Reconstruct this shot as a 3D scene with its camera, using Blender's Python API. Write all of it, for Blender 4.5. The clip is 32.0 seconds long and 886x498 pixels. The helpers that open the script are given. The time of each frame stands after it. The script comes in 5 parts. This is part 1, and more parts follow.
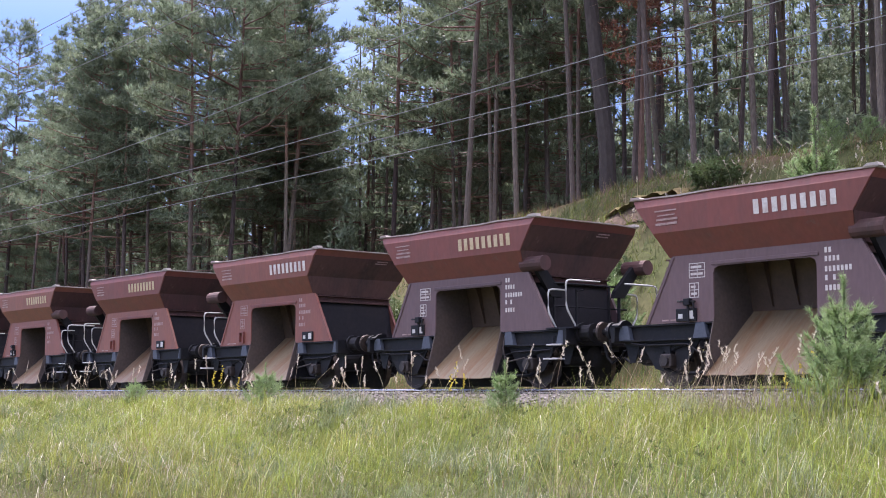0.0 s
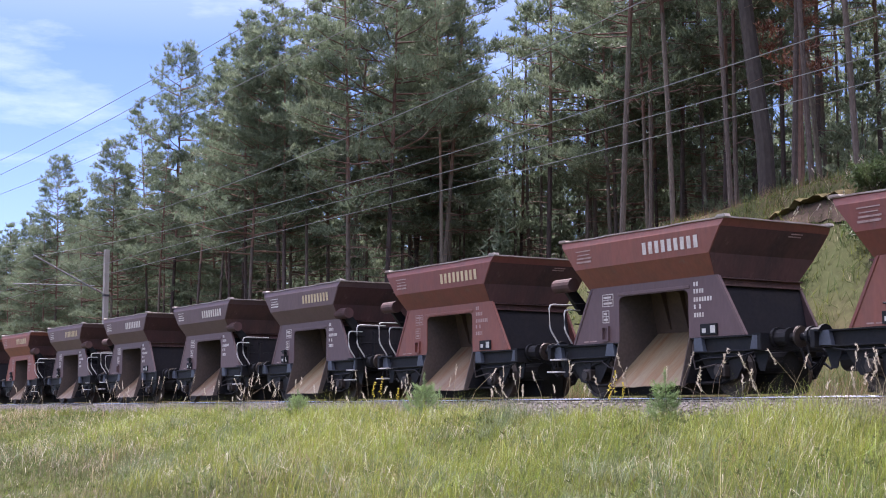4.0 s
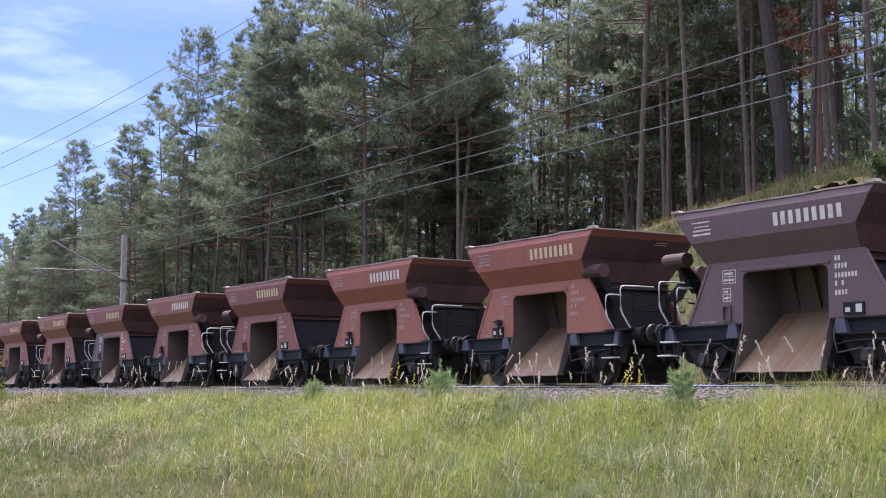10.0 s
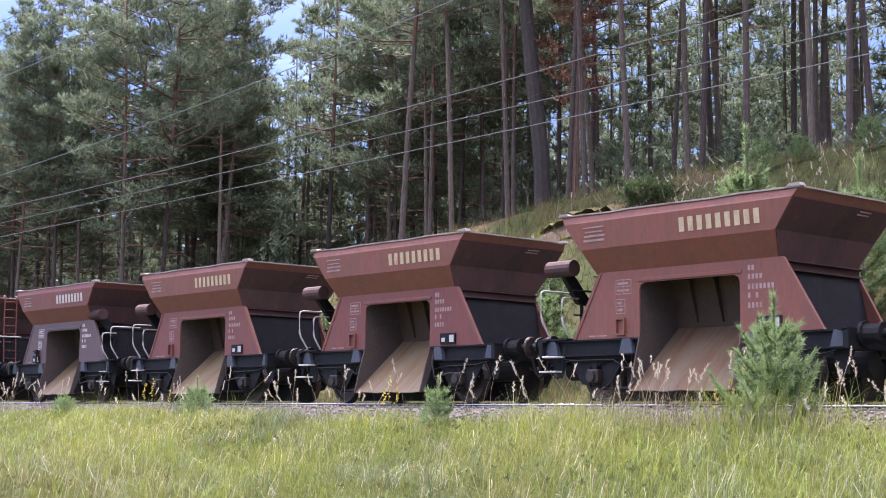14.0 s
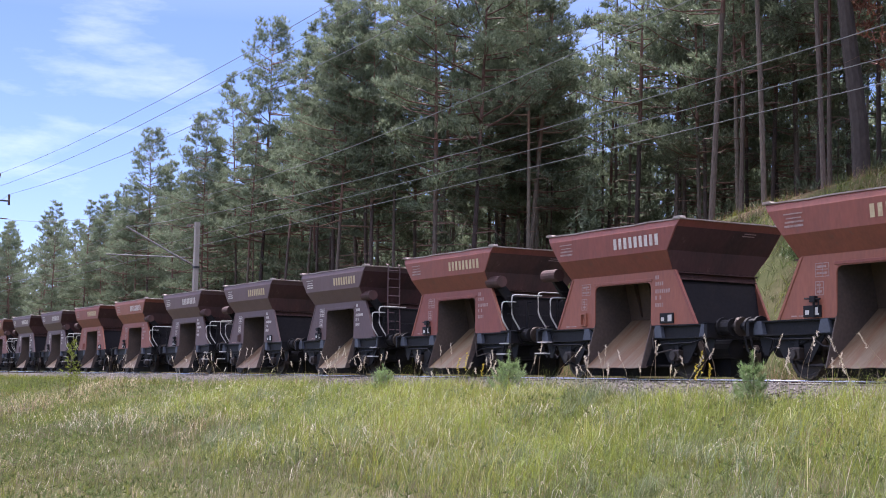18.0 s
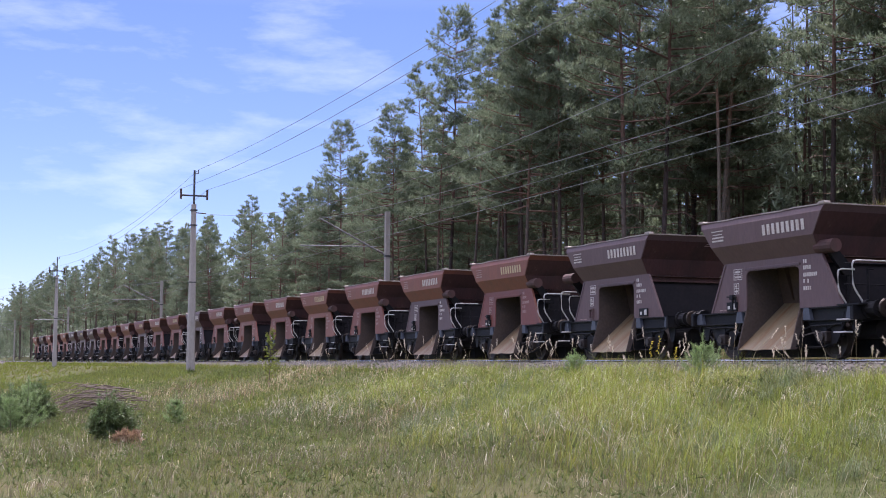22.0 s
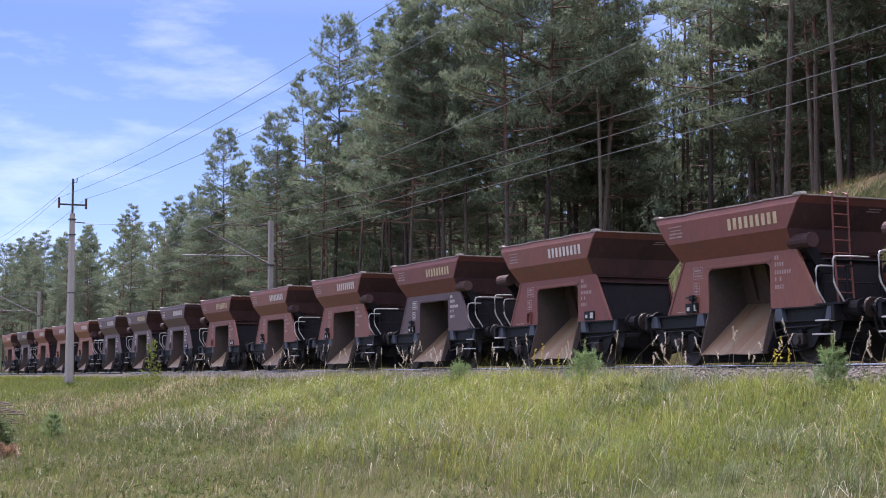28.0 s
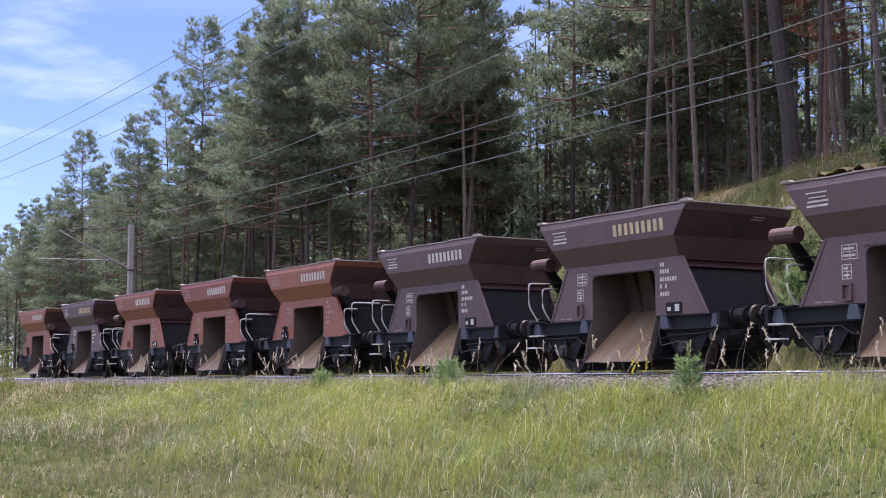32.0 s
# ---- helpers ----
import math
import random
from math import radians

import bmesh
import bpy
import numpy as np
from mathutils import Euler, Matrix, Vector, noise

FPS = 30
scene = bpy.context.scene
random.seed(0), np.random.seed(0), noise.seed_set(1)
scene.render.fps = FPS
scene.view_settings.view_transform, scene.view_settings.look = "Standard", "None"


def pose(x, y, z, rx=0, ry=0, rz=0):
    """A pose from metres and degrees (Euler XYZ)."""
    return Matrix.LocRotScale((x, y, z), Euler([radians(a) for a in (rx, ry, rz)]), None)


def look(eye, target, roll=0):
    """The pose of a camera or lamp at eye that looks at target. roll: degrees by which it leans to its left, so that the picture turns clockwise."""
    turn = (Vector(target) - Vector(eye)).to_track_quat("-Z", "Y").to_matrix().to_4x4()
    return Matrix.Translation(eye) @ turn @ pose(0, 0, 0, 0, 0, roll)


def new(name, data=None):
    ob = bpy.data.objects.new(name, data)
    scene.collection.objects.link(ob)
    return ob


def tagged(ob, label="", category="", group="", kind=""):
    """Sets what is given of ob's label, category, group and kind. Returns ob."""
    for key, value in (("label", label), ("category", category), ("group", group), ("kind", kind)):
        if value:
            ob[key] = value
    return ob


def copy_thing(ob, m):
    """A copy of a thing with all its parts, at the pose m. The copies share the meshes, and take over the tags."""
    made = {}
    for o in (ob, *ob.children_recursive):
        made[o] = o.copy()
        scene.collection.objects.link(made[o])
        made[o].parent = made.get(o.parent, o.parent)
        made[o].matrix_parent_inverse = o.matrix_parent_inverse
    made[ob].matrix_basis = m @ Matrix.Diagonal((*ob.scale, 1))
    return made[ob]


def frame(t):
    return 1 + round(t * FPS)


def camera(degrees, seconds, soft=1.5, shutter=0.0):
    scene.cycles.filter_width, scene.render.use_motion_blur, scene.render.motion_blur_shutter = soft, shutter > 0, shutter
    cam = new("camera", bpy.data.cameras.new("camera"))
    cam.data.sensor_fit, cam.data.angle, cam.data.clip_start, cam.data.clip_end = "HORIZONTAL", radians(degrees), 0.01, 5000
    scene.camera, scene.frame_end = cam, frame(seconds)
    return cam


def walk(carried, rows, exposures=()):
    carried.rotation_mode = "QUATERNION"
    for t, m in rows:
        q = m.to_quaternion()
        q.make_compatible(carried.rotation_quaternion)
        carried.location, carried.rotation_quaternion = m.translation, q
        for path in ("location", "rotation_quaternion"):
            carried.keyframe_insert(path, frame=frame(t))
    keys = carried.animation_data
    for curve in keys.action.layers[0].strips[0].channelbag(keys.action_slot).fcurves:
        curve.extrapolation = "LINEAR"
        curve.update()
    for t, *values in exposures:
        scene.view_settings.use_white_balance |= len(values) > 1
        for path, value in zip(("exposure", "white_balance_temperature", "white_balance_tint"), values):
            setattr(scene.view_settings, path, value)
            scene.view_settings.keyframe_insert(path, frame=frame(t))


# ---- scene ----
# ---- camera: stands on the grass, turned by hand ----
EYE = (0.0, 0.0, -0.18)
PATH = [
    (0, 96.116, -0.299, 51.962), (0.5, 96.228, -0.349, 46.687), (1, 96.396, -0.194, 45.543), (1.5, 96.546, -0.144, 46.871),
    (2, 96.669, -0.479, 50.457), (2.5, 96.940, -0.551, 53.431), (3, 96.962, -0.471, 55.720), (3.5, 96.575, -0.279, 57.301),
    (4, 96.499, 0.118, 58.478), (4.5, 96.577, 0.238, 59.225), (6.5, 96.462, 0.326, 60.463), (7, 96.125, 0.365, 60.704),
    (7.5, 96.218, 0.244, 60.888), (8, 96.238, -0.340, 60.286), (8.5, 96.159, -0.196, 59.742), (9, 95.884, -0.093, 59.799),
    (9.5, 95.912, -0.213, 59.827), (10, 95.932, -0.138, 59.142), (10.5, 95.994, -0.028, 58.766), (11, 96.061, 0.019, 57.966),
    (11.5, 96.139, 0.146, 57.658), (12, 96.252, 0.149, 56.851), (12.5, 96.303, -0.046, 49.941), (13, 96.335, -0.429, 46.494),
    (13.5, 96.529, -0.334, 46.080), (14, 96.715, -0.585, 49.214), (14.5, 96.897, -0.821, 52.259), (15, 96.877, -0.943, 54.518),
    (15.5, 96.895, -0.967, 55.971), (17.5, 95.717, -1.098, 60.903), (18, 95.500, -1.110, 61.955), (18.5, 95.295, -1.071, 63.029),
    (19, 95.346, -0.796, 64.181), (19.5, 95.233, -0.665, 65.601), (20, 94.734, -0.726, 66.949), (20.5, 94.610, -0.764, 67.661),
    (21, 94.677, -0.546, 68.787), (21.5, 94.748, -0.377, 69.714), (22, 94.786, -0.364, 69.850), (22.5, 94.718, -0.368, 69.775),
    (23, 94.760, -0.397, 69.721), (23.5, 94.795, -0.333, 69.177), (24, 94.874, -0.238, 68.662), (24.5, 94.958, -0.171, 68.528),
    (25, 95.014, -0.181, 68.458), (25.5, 95.113, -0.107, 68.212), (27.5, 95.084, 0.085, 66.855), (28, 95.162, 0.223, 65.099),
    (28.5, 95.297, 0.430, 64.333), (29, 95.265, 0.484, 64.297), (29.5, 95.226, 0.456, 64.111), (30, 95.221, 0.291, 63.944),
    (30.5, 95.217, 0.073, 61.522), (31, 95.370, 0.128, 60.227), (31.5, 95.443, 0.194, 60.107), (32, 95.445, 0.104, 59.437),
]
EXPOSURE = [(0, 1.64, 6000, 26), (1, 1.84, 6000, 26), (2, 1.74, 6000, 26), (4, 1.44, 6000, 26), (9, 1.39, 6000, 26), (11, 1.44, 6000, 26), (12, 1.38, 6000, 26), (13, 1.84, 6000, 26),
            (14, 1.79, 6000, 26), (15.5, 1.57, 6000, 26), (18, 1.34, 6000, 26), (20, 1.18, 6000, 26), (23, 1.04, 6000, 26), (27.5, 1.09, 6000, 26), (29.5, 1.19, 6000, 26), (32, 1.29, 6000, 26)]
cam = camera(35.49, 32.0, soft=1.0)
walk(cam, [(t, pose(*EYE, rx, ry, rz)) for t, rx, ry, rz in PATH], EXPOSURE)

# ---- light ----
SUN = Vector((-0.46, 0.06, 0.885)).normalized()
world = bpy.data.worlds.new("sky")
scene.world = world
world.use_nodes = True
wn, wl = world.node_tree.nodes, world.node_tree.links
sky = wn.new("ShaderNodeTexSky")
sky.sky_type, sky.sun_disc = "NISHITA", False
sky.sun_elevation = math.asin(SUN.z)
sky.sun_rotation = math.atan2(SUN.x, SUN.y)
sky.air_density, sky.dust_density, sky.ozone_density = 0.75, 0.05, 3.0
# thin streaky cloud over the blue
tc = wn.new("ShaderNodeTexCoord")
mp = wn.new("ShaderNodeMapping")
mp.inputs["Scale"].default_value = (1.2, 3.0, 11.0)
mp.inputs["Rotation"].default_value = (0.0, 0.25, 0.5)
cn = wn.new("ShaderNodeTexNoise")
cn.inputs["Scale"].default_value, cn.inputs["Detail"].default_value, cn.inputs["Roughness"].default_value = 1.7, 7.0, 0.6
cr = wn.new("ShaderNodeMapRange")
cr.inputs["From Min"].default_value, cr.inputs["From Max"].default_value = 0.54, 0.90
cr.inputs["To Max"].default_value = 0.28
cm = wn.new("ShaderNodeMixRGB")
cm.inputs["Color2"].default_value = (11.5, 11.5, 12.6, 1)
swing = wn.new("ShaderNodeVectorRotate")
swing.rotation_type = "Z_AXIS"
swing.inputs["Angle"].default_value = 0.11
wl.new(tc.outputs["Generated"], swing.inputs["Vector"])
wl.new(swing.outputs["Vector"], mp.inputs["Vector"])
wl.new(mp.outputs["Vector"], cn.inputs["Vector"])
wl.new(cn.outputs["Fac"], cr.inputs["Value"])
# bright cloud, thicker overhead than low down, mostly unseen: added to lift shade
sep = wn.new("ShaderNodeSeparateXYZ")
overhead_fill = wn.new("ShaderNodeMapRange")
overhead_fill.inputs["From Min"].default_value, overhead_fill.inputs["From Max"].default_value = 0.25, 0.75
overhead_fill.inputs["To Min"].default_value, overhead_fill.inputs["To Max"].default_value = 0.0, 0.9
add = wn.new("ShaderNodeMath")
add.operation, add.use_clamp = "ADD", True
wl.new(tc.outputs["Generated"], sep.inputs["Vector"])
wl.new(sep.outputs["Z"], overhead_fill.inputs["Value"])
wl.new(cr.outputs["Result"], add.inputs[0])
wl.new(overhead_fill.outputs["Result"], add.inputs[1])
wl.new(add.outputs["Value"], cm.inputs["Fac"])
haze = wn.new("ShaderNodeMixRGB")
haze.blend_type = "MULTIPLY"
haze.inputs["Fac"].default_value, haze.inputs["Color2"].default_value = 1.0, (0.605, 0.585, 0.65, 1)
wl.new(sky.outputs["Color"], haze.inputs["Color1"])
wl.new(haze.outputs["Color"], cm.inputs["Color1"])
wl.new(cm.outputs["Color"], wn["Background"].inputs["Color"])
wn["Background"].inputs["Strength"].default_value = 0.105
sun = new("sun", bpy.data.lights.new("sun", "SUN"))
sun.data.energy, sun.data.angle, sun.data.color = 3.7, radians(0.6), (1.0, 0.94, 0.85)
sun.matrix_world = look(SUN * 60, (0, 0, 0))


# ---- materials ----
def mat(name, colour, rough=0.6, metal=0.0, vary=0.12, dirt=None, dirt_amount=0.3, grain=30.0, patch=1.3, bump=0.15,
        translucent=0.0, stretch=(1, 1, 1), random_value=0.0, island=False, trans_colour=None, streaks=False, spec=0.5):
    """A surface with variation at two scales: grain and patches, and a little relief."""
    m = bpy.data.materials.new(name)
    m.use_nodes = True
    n, l = m.node_tree.nodes, m.node_tree.links
    b = n["Principled BSDF"]
    b.inputs["Roughness"].default_value, b.inputs["Metallic"].default_value = rough, metal
    b.inputs["Specular IOR Level"].default_value = spec
    co = n.new("ShaderNodeTexCoord")
    ma = n.new("ShaderNodeMapping")
    ma.inputs["Scale"].default_value = stretch
    l.new(co.outputs["Object"], ma.inputs["Vector"])
    fine = n.new("ShaderNodeTexNoise")
    fine.inputs["Scale"].default_value, fine.inputs["Detail"].default_value = grain, 5.0
    big = n.new("ShaderNodeTexNoise")
    big.inputs["Scale"].default_value, big.inputs["Detail"].default_value, big.inputs["Roughness"].default_value = patch, 6.0, 0.65
    l.new(ma.outputs["Vector"], fine.inputs["Vector"])
    l.new(ma.outputs["Vector"], big.inputs["Vector"])
    ramp = n.new("ShaderNodeMapRange")
    ramp.inputs["From Min"].default_value, ramp.inputs["From Max"].default_value = 0.45, 0.72
    ramp.inputs["To Max"].default_value = dirt_amount
    l.new(big.outputs["Fac"], ramp.inputs["Value"])
    mix = n.new("ShaderNodeMixRGB")
    mix.inputs["Color1"].default_value = (*colour, 1)
    mix.inputs["Color2"].default_value = (*(dirt or [c * 0.6 for c in colour]), 1)
    l.new(ramp.outputs["Result"], mix.inputs["Fac"])
    hsv = n.new("ShaderNodeHueSaturation")
    l.new(mix.outputs["Color"], hsv.inputs["Color"])
    if streaks:
        # scraped spots of dust and rust with hard edges, and dull washed patches
        spot = n.new("ShaderNodeTexNoise")
        spot.inputs["Scale"].default_value, spot.inputs["Detail"].default_value, spot.inputs["Roughness"].default_value = 3.4, 9.0, 0.75
        l.new(co.outputs["Object"], spot.inputs["Vector"])
        edge = n.new("ShaderNodeMapRange")
        edge.inputs["From Min"].default_value, edge.inputs["From Max"].default_value = 0.60, 0.68
        edge.inputs["To Max"].default_value = 0.55
        l.new(spot.outputs["Fac"], edge.inputs["Value"])
        worn = n.new("ShaderNodeMixRGB")
        worn.inputs["Color2"].default_value = (0.15, 0.10, 0.085, 1)
        l.new(edge.outputs["Result"], worn.inputs["Fac"])
        l.new(mix.outputs["Color"], worn.inputs["Color1"])
        l.new(worn.outputs["Color"], hsv.inputs["Color"])
    val = n.new("ShaderNodeMapRange")
    val.inputs["From Min"].default_value, val.inputs["From Max"].default_value = 0.25, 0.75
    val.inputs["To Min"].default_value, val.inputs["To Max"].default_value = 1 - vary, 1 + vary
    l.new(fine.outputs["Fac"], val.inputs["Value"])
    out = val.outputs["Result"]
    if random_value:
        if island:
            rnd = n.new("ShaderNodeNewGeometry").outputs["Random Per Island"]
        else:
            rnd = n.new("ShaderNodeObjectInfo").outputs["Random"]
        r2 = n.new("ShaderNodeMapRange")
        r2.inputs["To Min"].default_value, r2.inputs["To Max"].default_value = 1 - random_value, 1 + random_value
        l.new(rnd, r2.inputs["Value"])
        mul = n.new("ShaderNodeMath")
        mul.operation = "MULTIPLY"
        l.new(out, mul.inputs[0])
        l.new(r2.outputs["Result"], mul.inputs[1])
        out = mul.outputs["Value"]
        r3 = n.new("ShaderNodeMapRange")
        r3.inputs["To Min"].default_value, r3.inputs["To Max"].default_value = 0.5 - 0.07 * random_value, 0.5 + 0.05 * random_value
        l.new(rnd, r3.inputs["Value"])
        l.new(r3.outputs["Result"], hsv.inputs["Hue"])
    l.new(out, hsv.inputs["Value"])
    l.new(hsv.outputs["Color"], b.inputs["Base Color"])
    if bump:
        bu = n.new("ShaderNodeBump")
        bu.inputs["Strength"].default_value, bu.inputs["Distance"].default_value = bump, 0.02
        l.new(fine.outputs["Fac"], bu.inputs["Height"])
        l.new(bu.outputs["Normal"], b.inputs["Normal"])
    if translucent:
        tr = n.new("ShaderNodeBsdfTranslucent")
        if trans_colour:
            tint = n.new("ShaderNodeMixRGB")
            tint.blend_type = "MULTIPLY"
            tint.inputs["Fac"].default_value = 1.0
            tint.inputs["Color2"].default_value = (*trans_colour, 1)
            l.new(hsv.outputs["Color"], tint.inputs["Color1"])
            l.new(tint.outputs["Color"], tr.inputs["Color"])
        else:
            l.new(hsv.outputs["Color"], tr.inputs["Color"])
        ms = n.new("ShaderNodeMixShader")
        ms.inputs["Fac"].default_value = translucent
        l.new(b.outputs["BSDF"], ms.inputs[1])
        l.new(tr.outputs["BSDF"], ms.inputs[2])
        l.new(ms.outputs["Shader"], n["Material Output"].inputs["Surface"])
    return m


M_RED = mat("paint_red_brown", (0.190, 0.063, 0.044), 0.55, vary=0.12, dirt=(0.135, 0.060, 0.046), dirt_amount=0.7, grain=9, patch=1.6, bump=0.1, stretch=(1.6, 1.6, 0.5), streaks=True, random_value=0.13)
M_PURPLE = mat("paint_purple_brown", (0.105, 0.064, 0.066), 0.55, vary=0.12, dirt=(0.082, 0.047, 0.045), dirt_amount=0.5, grain=9, patch=1.6, bump=0.1, stretch=(1.6, 1.6, 0.5), streaks=True, random_value=0.13)
M_ORANGE = mat("paint_orange_red", (0.245, 0.080, 0.050), 0.55, vary=0.12, dirt=(0.155, 0.062, 0.043), dirt_amount=0.5, grain=9, patch=1.6, bump=0.1, stretch=(1.6, 1.6, 0.5), streaks=True, random_value=0.13)
# wagon paint darkened: the shade of the ends is in it, besides grime
M_SHADE_GRIME = mat("shaded_grimy_paint", (0.082, 0.042, 0.039), 0.75, vary=0.12, dirt=(0.045, 0.032, 0.03), dirt_amount=0.9, grain=9, patch=1.4, bump=0.1, stretch=(1.6, 1.6, 0.4), streaks=True, random_value=0.2, spec=0.25)
M_RIM = mat("worn_rim_steel", (0.34, 0.30, 0.26), 0.55, 0.1, vary=0.2, dirt=(0.20, 0.10, 0.08), dirt_amount=0.8, grain=20, patch=2.5)
M_CHUTE = mat("worn_chute_steel", (0.215, 0.165, 0.102), 0.5, 0.15, vary=0.2, dirt=(0.175, 0.08, 0.03), dirt_amount=1.0, grain=26, patch=1.7, stretch=(3.0, 0.3, 0.3), random_value=0.15)
# darker than the chute: shade inside the opening is put into this colour
M_CHEEK = mat("shaded_cheek_steel", (0.075, 0.058, 0.05), 0.7, vary=0.2, dirt=(0.12, 0.085, 0.065), dirt_amount=0.6, grain=16, patch=1.4)
# Black end paint, made darker still by the shade of the deep bay
M_BAY_SHADE = mat("bay_shade_black", (0.011, 0.010, 0.013), 0.8, vary=0.2, dirt=(0.024, 0.019, 0.018), dirt_amount=0.7, grain=12, patch=1.2, spec=0.3)
M_INNER = mat("dusty_inside_steel", (0.066, 0.043, 0.033), 0.7, vary=0.15, dirt=(0.11, 0.072, 0.052), dirt_amount=0.7, grain=16, patch=1.2)
M_BLACK = mat("black_frame_paint", (0.0075, 0.008, 0.0105), 0.6, vary=0.3, dirt=(0.022, 0.019, 0.017), dirt_amount=0.7, grain=22, patch=2.0, spec=0.25)
M_BLUEGREY = mat("greyish_gusset_paint", (0.06, 0.07, 0.092), 0.6, vary=0.15, dirt=(0.05, 0.05, 0.05), grain=20)
M_GREASE = mat("greasy_wheel_steel", (0.05, 0.042, 0.038), 0.55, 0.5, vary=0.2, dirt=(0.09, 0.055, 0.035), dirt_amount=0.6, grain=18)
M_RAILING = mat("grey_white_tube_paint", (0.50, 0.49, 0.47), 0.5, vary=0.15, dirt=(0.25, 0.2, 0.16), grain=30)
M_WHITE = mat("white_lettering_paint", (0.55, 0.52, 0.48), 0.6, vary=0.15, dirt=(0.35, 0.24, 0.2), dirt_amount=0.7, grain=30, patch=6, bump=0)
M_YELLOW = mat("yellowed_lettering_paint", (0.50, 0.41, 0.25), 0.6, vary=0.15, dirt=(0.34, 0.2, 0.12), dirt_amount=0.7, grain=30, patch=6, bump=0)
M_FAINT = mat("faded_lettering_paint", (0.34, 0.24, 0.22), 0.6, vary=0.2, dirt=(0.2, 0.1, 0.08), dirt_amount=0.8, grain=30, patch=6, bump=0)
M_RAILTOP = mat("polished_rail_head", (0.95, 0.94, 0.93), 0.24, 0.95, vary=0.05, dirt_amount=0.05, grain=40, bump=0.02)
M_RAIL = mat("rusty_rail_steel", (0.115, 0.062, 0.042), 0.8, 0.1, vary=0.25, grain=20, patch=3)
M_SLEEPER = mat("weathered_concrete_sleeper", (0.27, 0.25, 0.23), 0.85, vary=0.15, dirt=(0.14, 0.1, 0.08), dirt_amount=0.6, grain=40)
M_BALLAST = mat("grey_ballast", (0.095, 0.085, 0.08), 0.9, vary=0.3, dirt=(0.09, 0.07, 0.06), dirt_amount=0.7, grain=24, patch=1.2, bump=0.8, spec=0.1)
M_STONE = mat("ballast_stone", (0.15, 0.14, 0.124), 0.85, vary=0.25, dirt=(0.2, 0.15, 0.13), dirt_amount=0.5, grain=30, patch=4, random_value=0.45, island=True)
M_CONCRETE = mat("weathered_pole_concrete", (0.33, 0.31, 0.29), 0.85, vary=0.12, dirt=(0.2, 0.18, 0.16), dirt_amount=0.6, grain=25, patch=1.2, stretch=(1, 1, 0.25))
M_GALV = mat("galvanised_steel", (0.20, 0.205, 0.21), 0.6, 0.3, vary=0.15, grain=30)
M_DARKSTEEL = mat("dark_weathered_steel", (0.06, 0.06, 0.065), 0.55, 0.4, vary=0.2, grain=30)
M_WIRE = mat("oxidised_copper_wire", (0.24, 0.25, 0.245), 0.6, 0.3, vary=0.1, grain=30, bump=0)
M_CERAMIC = mat("brown_glazed_ceramic", (0.09, 0.05, 0.04), 0.2, vary=0.1, grain=30, bump=0)
M_GROUND = mat("grassy_soil", (0.062, 0.068, 0.028), 0.95, vary=0.3, dirt=(0.10, 0.075, 0.045), dirt_amount=0.7, grain=6, patch=0.35, bump=0.8, spec=0.05)
def forest_floor(m):
    """Brown needle litter on the hillside above the grassy slope, with a ragged border."""
    n, l = m.node_tree.nodes, m.node_tree.links
    b = n["Principled BSDF"]
    before = b.inputs["Base Color"].links[0].from_socket
    geo = n.new("ShaderNodeNewGeometry")
    sepa = n.new("ShaderNodeSeparateXYZ")
    l.new(geo.outputs["Position"], sepa.inputs["Vector"])
    edge = n.new("ShaderNodeTexNoise")
    edge.inputs["Scale"].default_value, edge.inputs["Detail"].default_value = 0.35, 6.0
    l.new(geo.outputs["Position"], edge.inputs["Vector"])
    away = n.new("ShaderNodeMath")
    away.operation = "MULTIPLY_ADD"
    away.inputs[1].default_value = 7.0
    l.new(edge.outputs["Fac"], away.inputs[0])
    l.new(sepa.outputs["Y"], away.inputs[2])
    step = n.new("ShaderNodeMapRange")
    step.inputs["From Min"].default_value, step.inputs["From Max"].default_value = 32.6, 34.6
    l.new(away.outputs["Value"], step.inputs["Value"])
    fine = n.new("ShaderNodeTexNoise")
    fine.inputs["Scale"].default_value, fine.inputs["Detail"].default_value = 5.0, 8.0
    l.new(geo.outputs["Position"], fine.inputs["Vector"])
    litter = n.new("ShaderNodeMixRGB")
    litter.inputs["Color1"].default_value, litter.inputs["Color2"].default_value = (0.15, 0.095, 0.06, 1), (0.075, 0.065, 0.035, 1)
    l.new(fine.outputs["Fac"], litter.inputs["Fac"])
    both = n.new("ShaderNodeMixRGB")
    l.new(step.outputs["Result"], both.inputs["Fac"])
    l.new(before, both.inputs["Color1"])
    l.new(litter.outputs["Color"], both.inputs["Color2"])
    l.new(both.outputs["Color"], b.inputs["Base Color"])


forest_floor(M_GROUND)
M_GRASS = mat("meadow_grass", (0.132, 0.168, 0.042), 0.5, spec=0.25, vary=0.22, dirt=(0.18, 0.168, 0.062), dirt_amount=0.7, grain=3, patch=0.28, bump=0, translucent=0.42, random_value=0.35, island=True, trans_colour=(1.15, 1.1, 0.7))
M_GRASS_DARK = mat("cool_meadow_grass", (0.086, 0.118, 0.040), 0.5, spec=0.25, vary=0.22, dirt=(0.125, 0.125, 0.055), dirt_amount=0.7, grain=3, patch=0.3, bump=0, translucent=0.38, random_value=0.4, island=True)
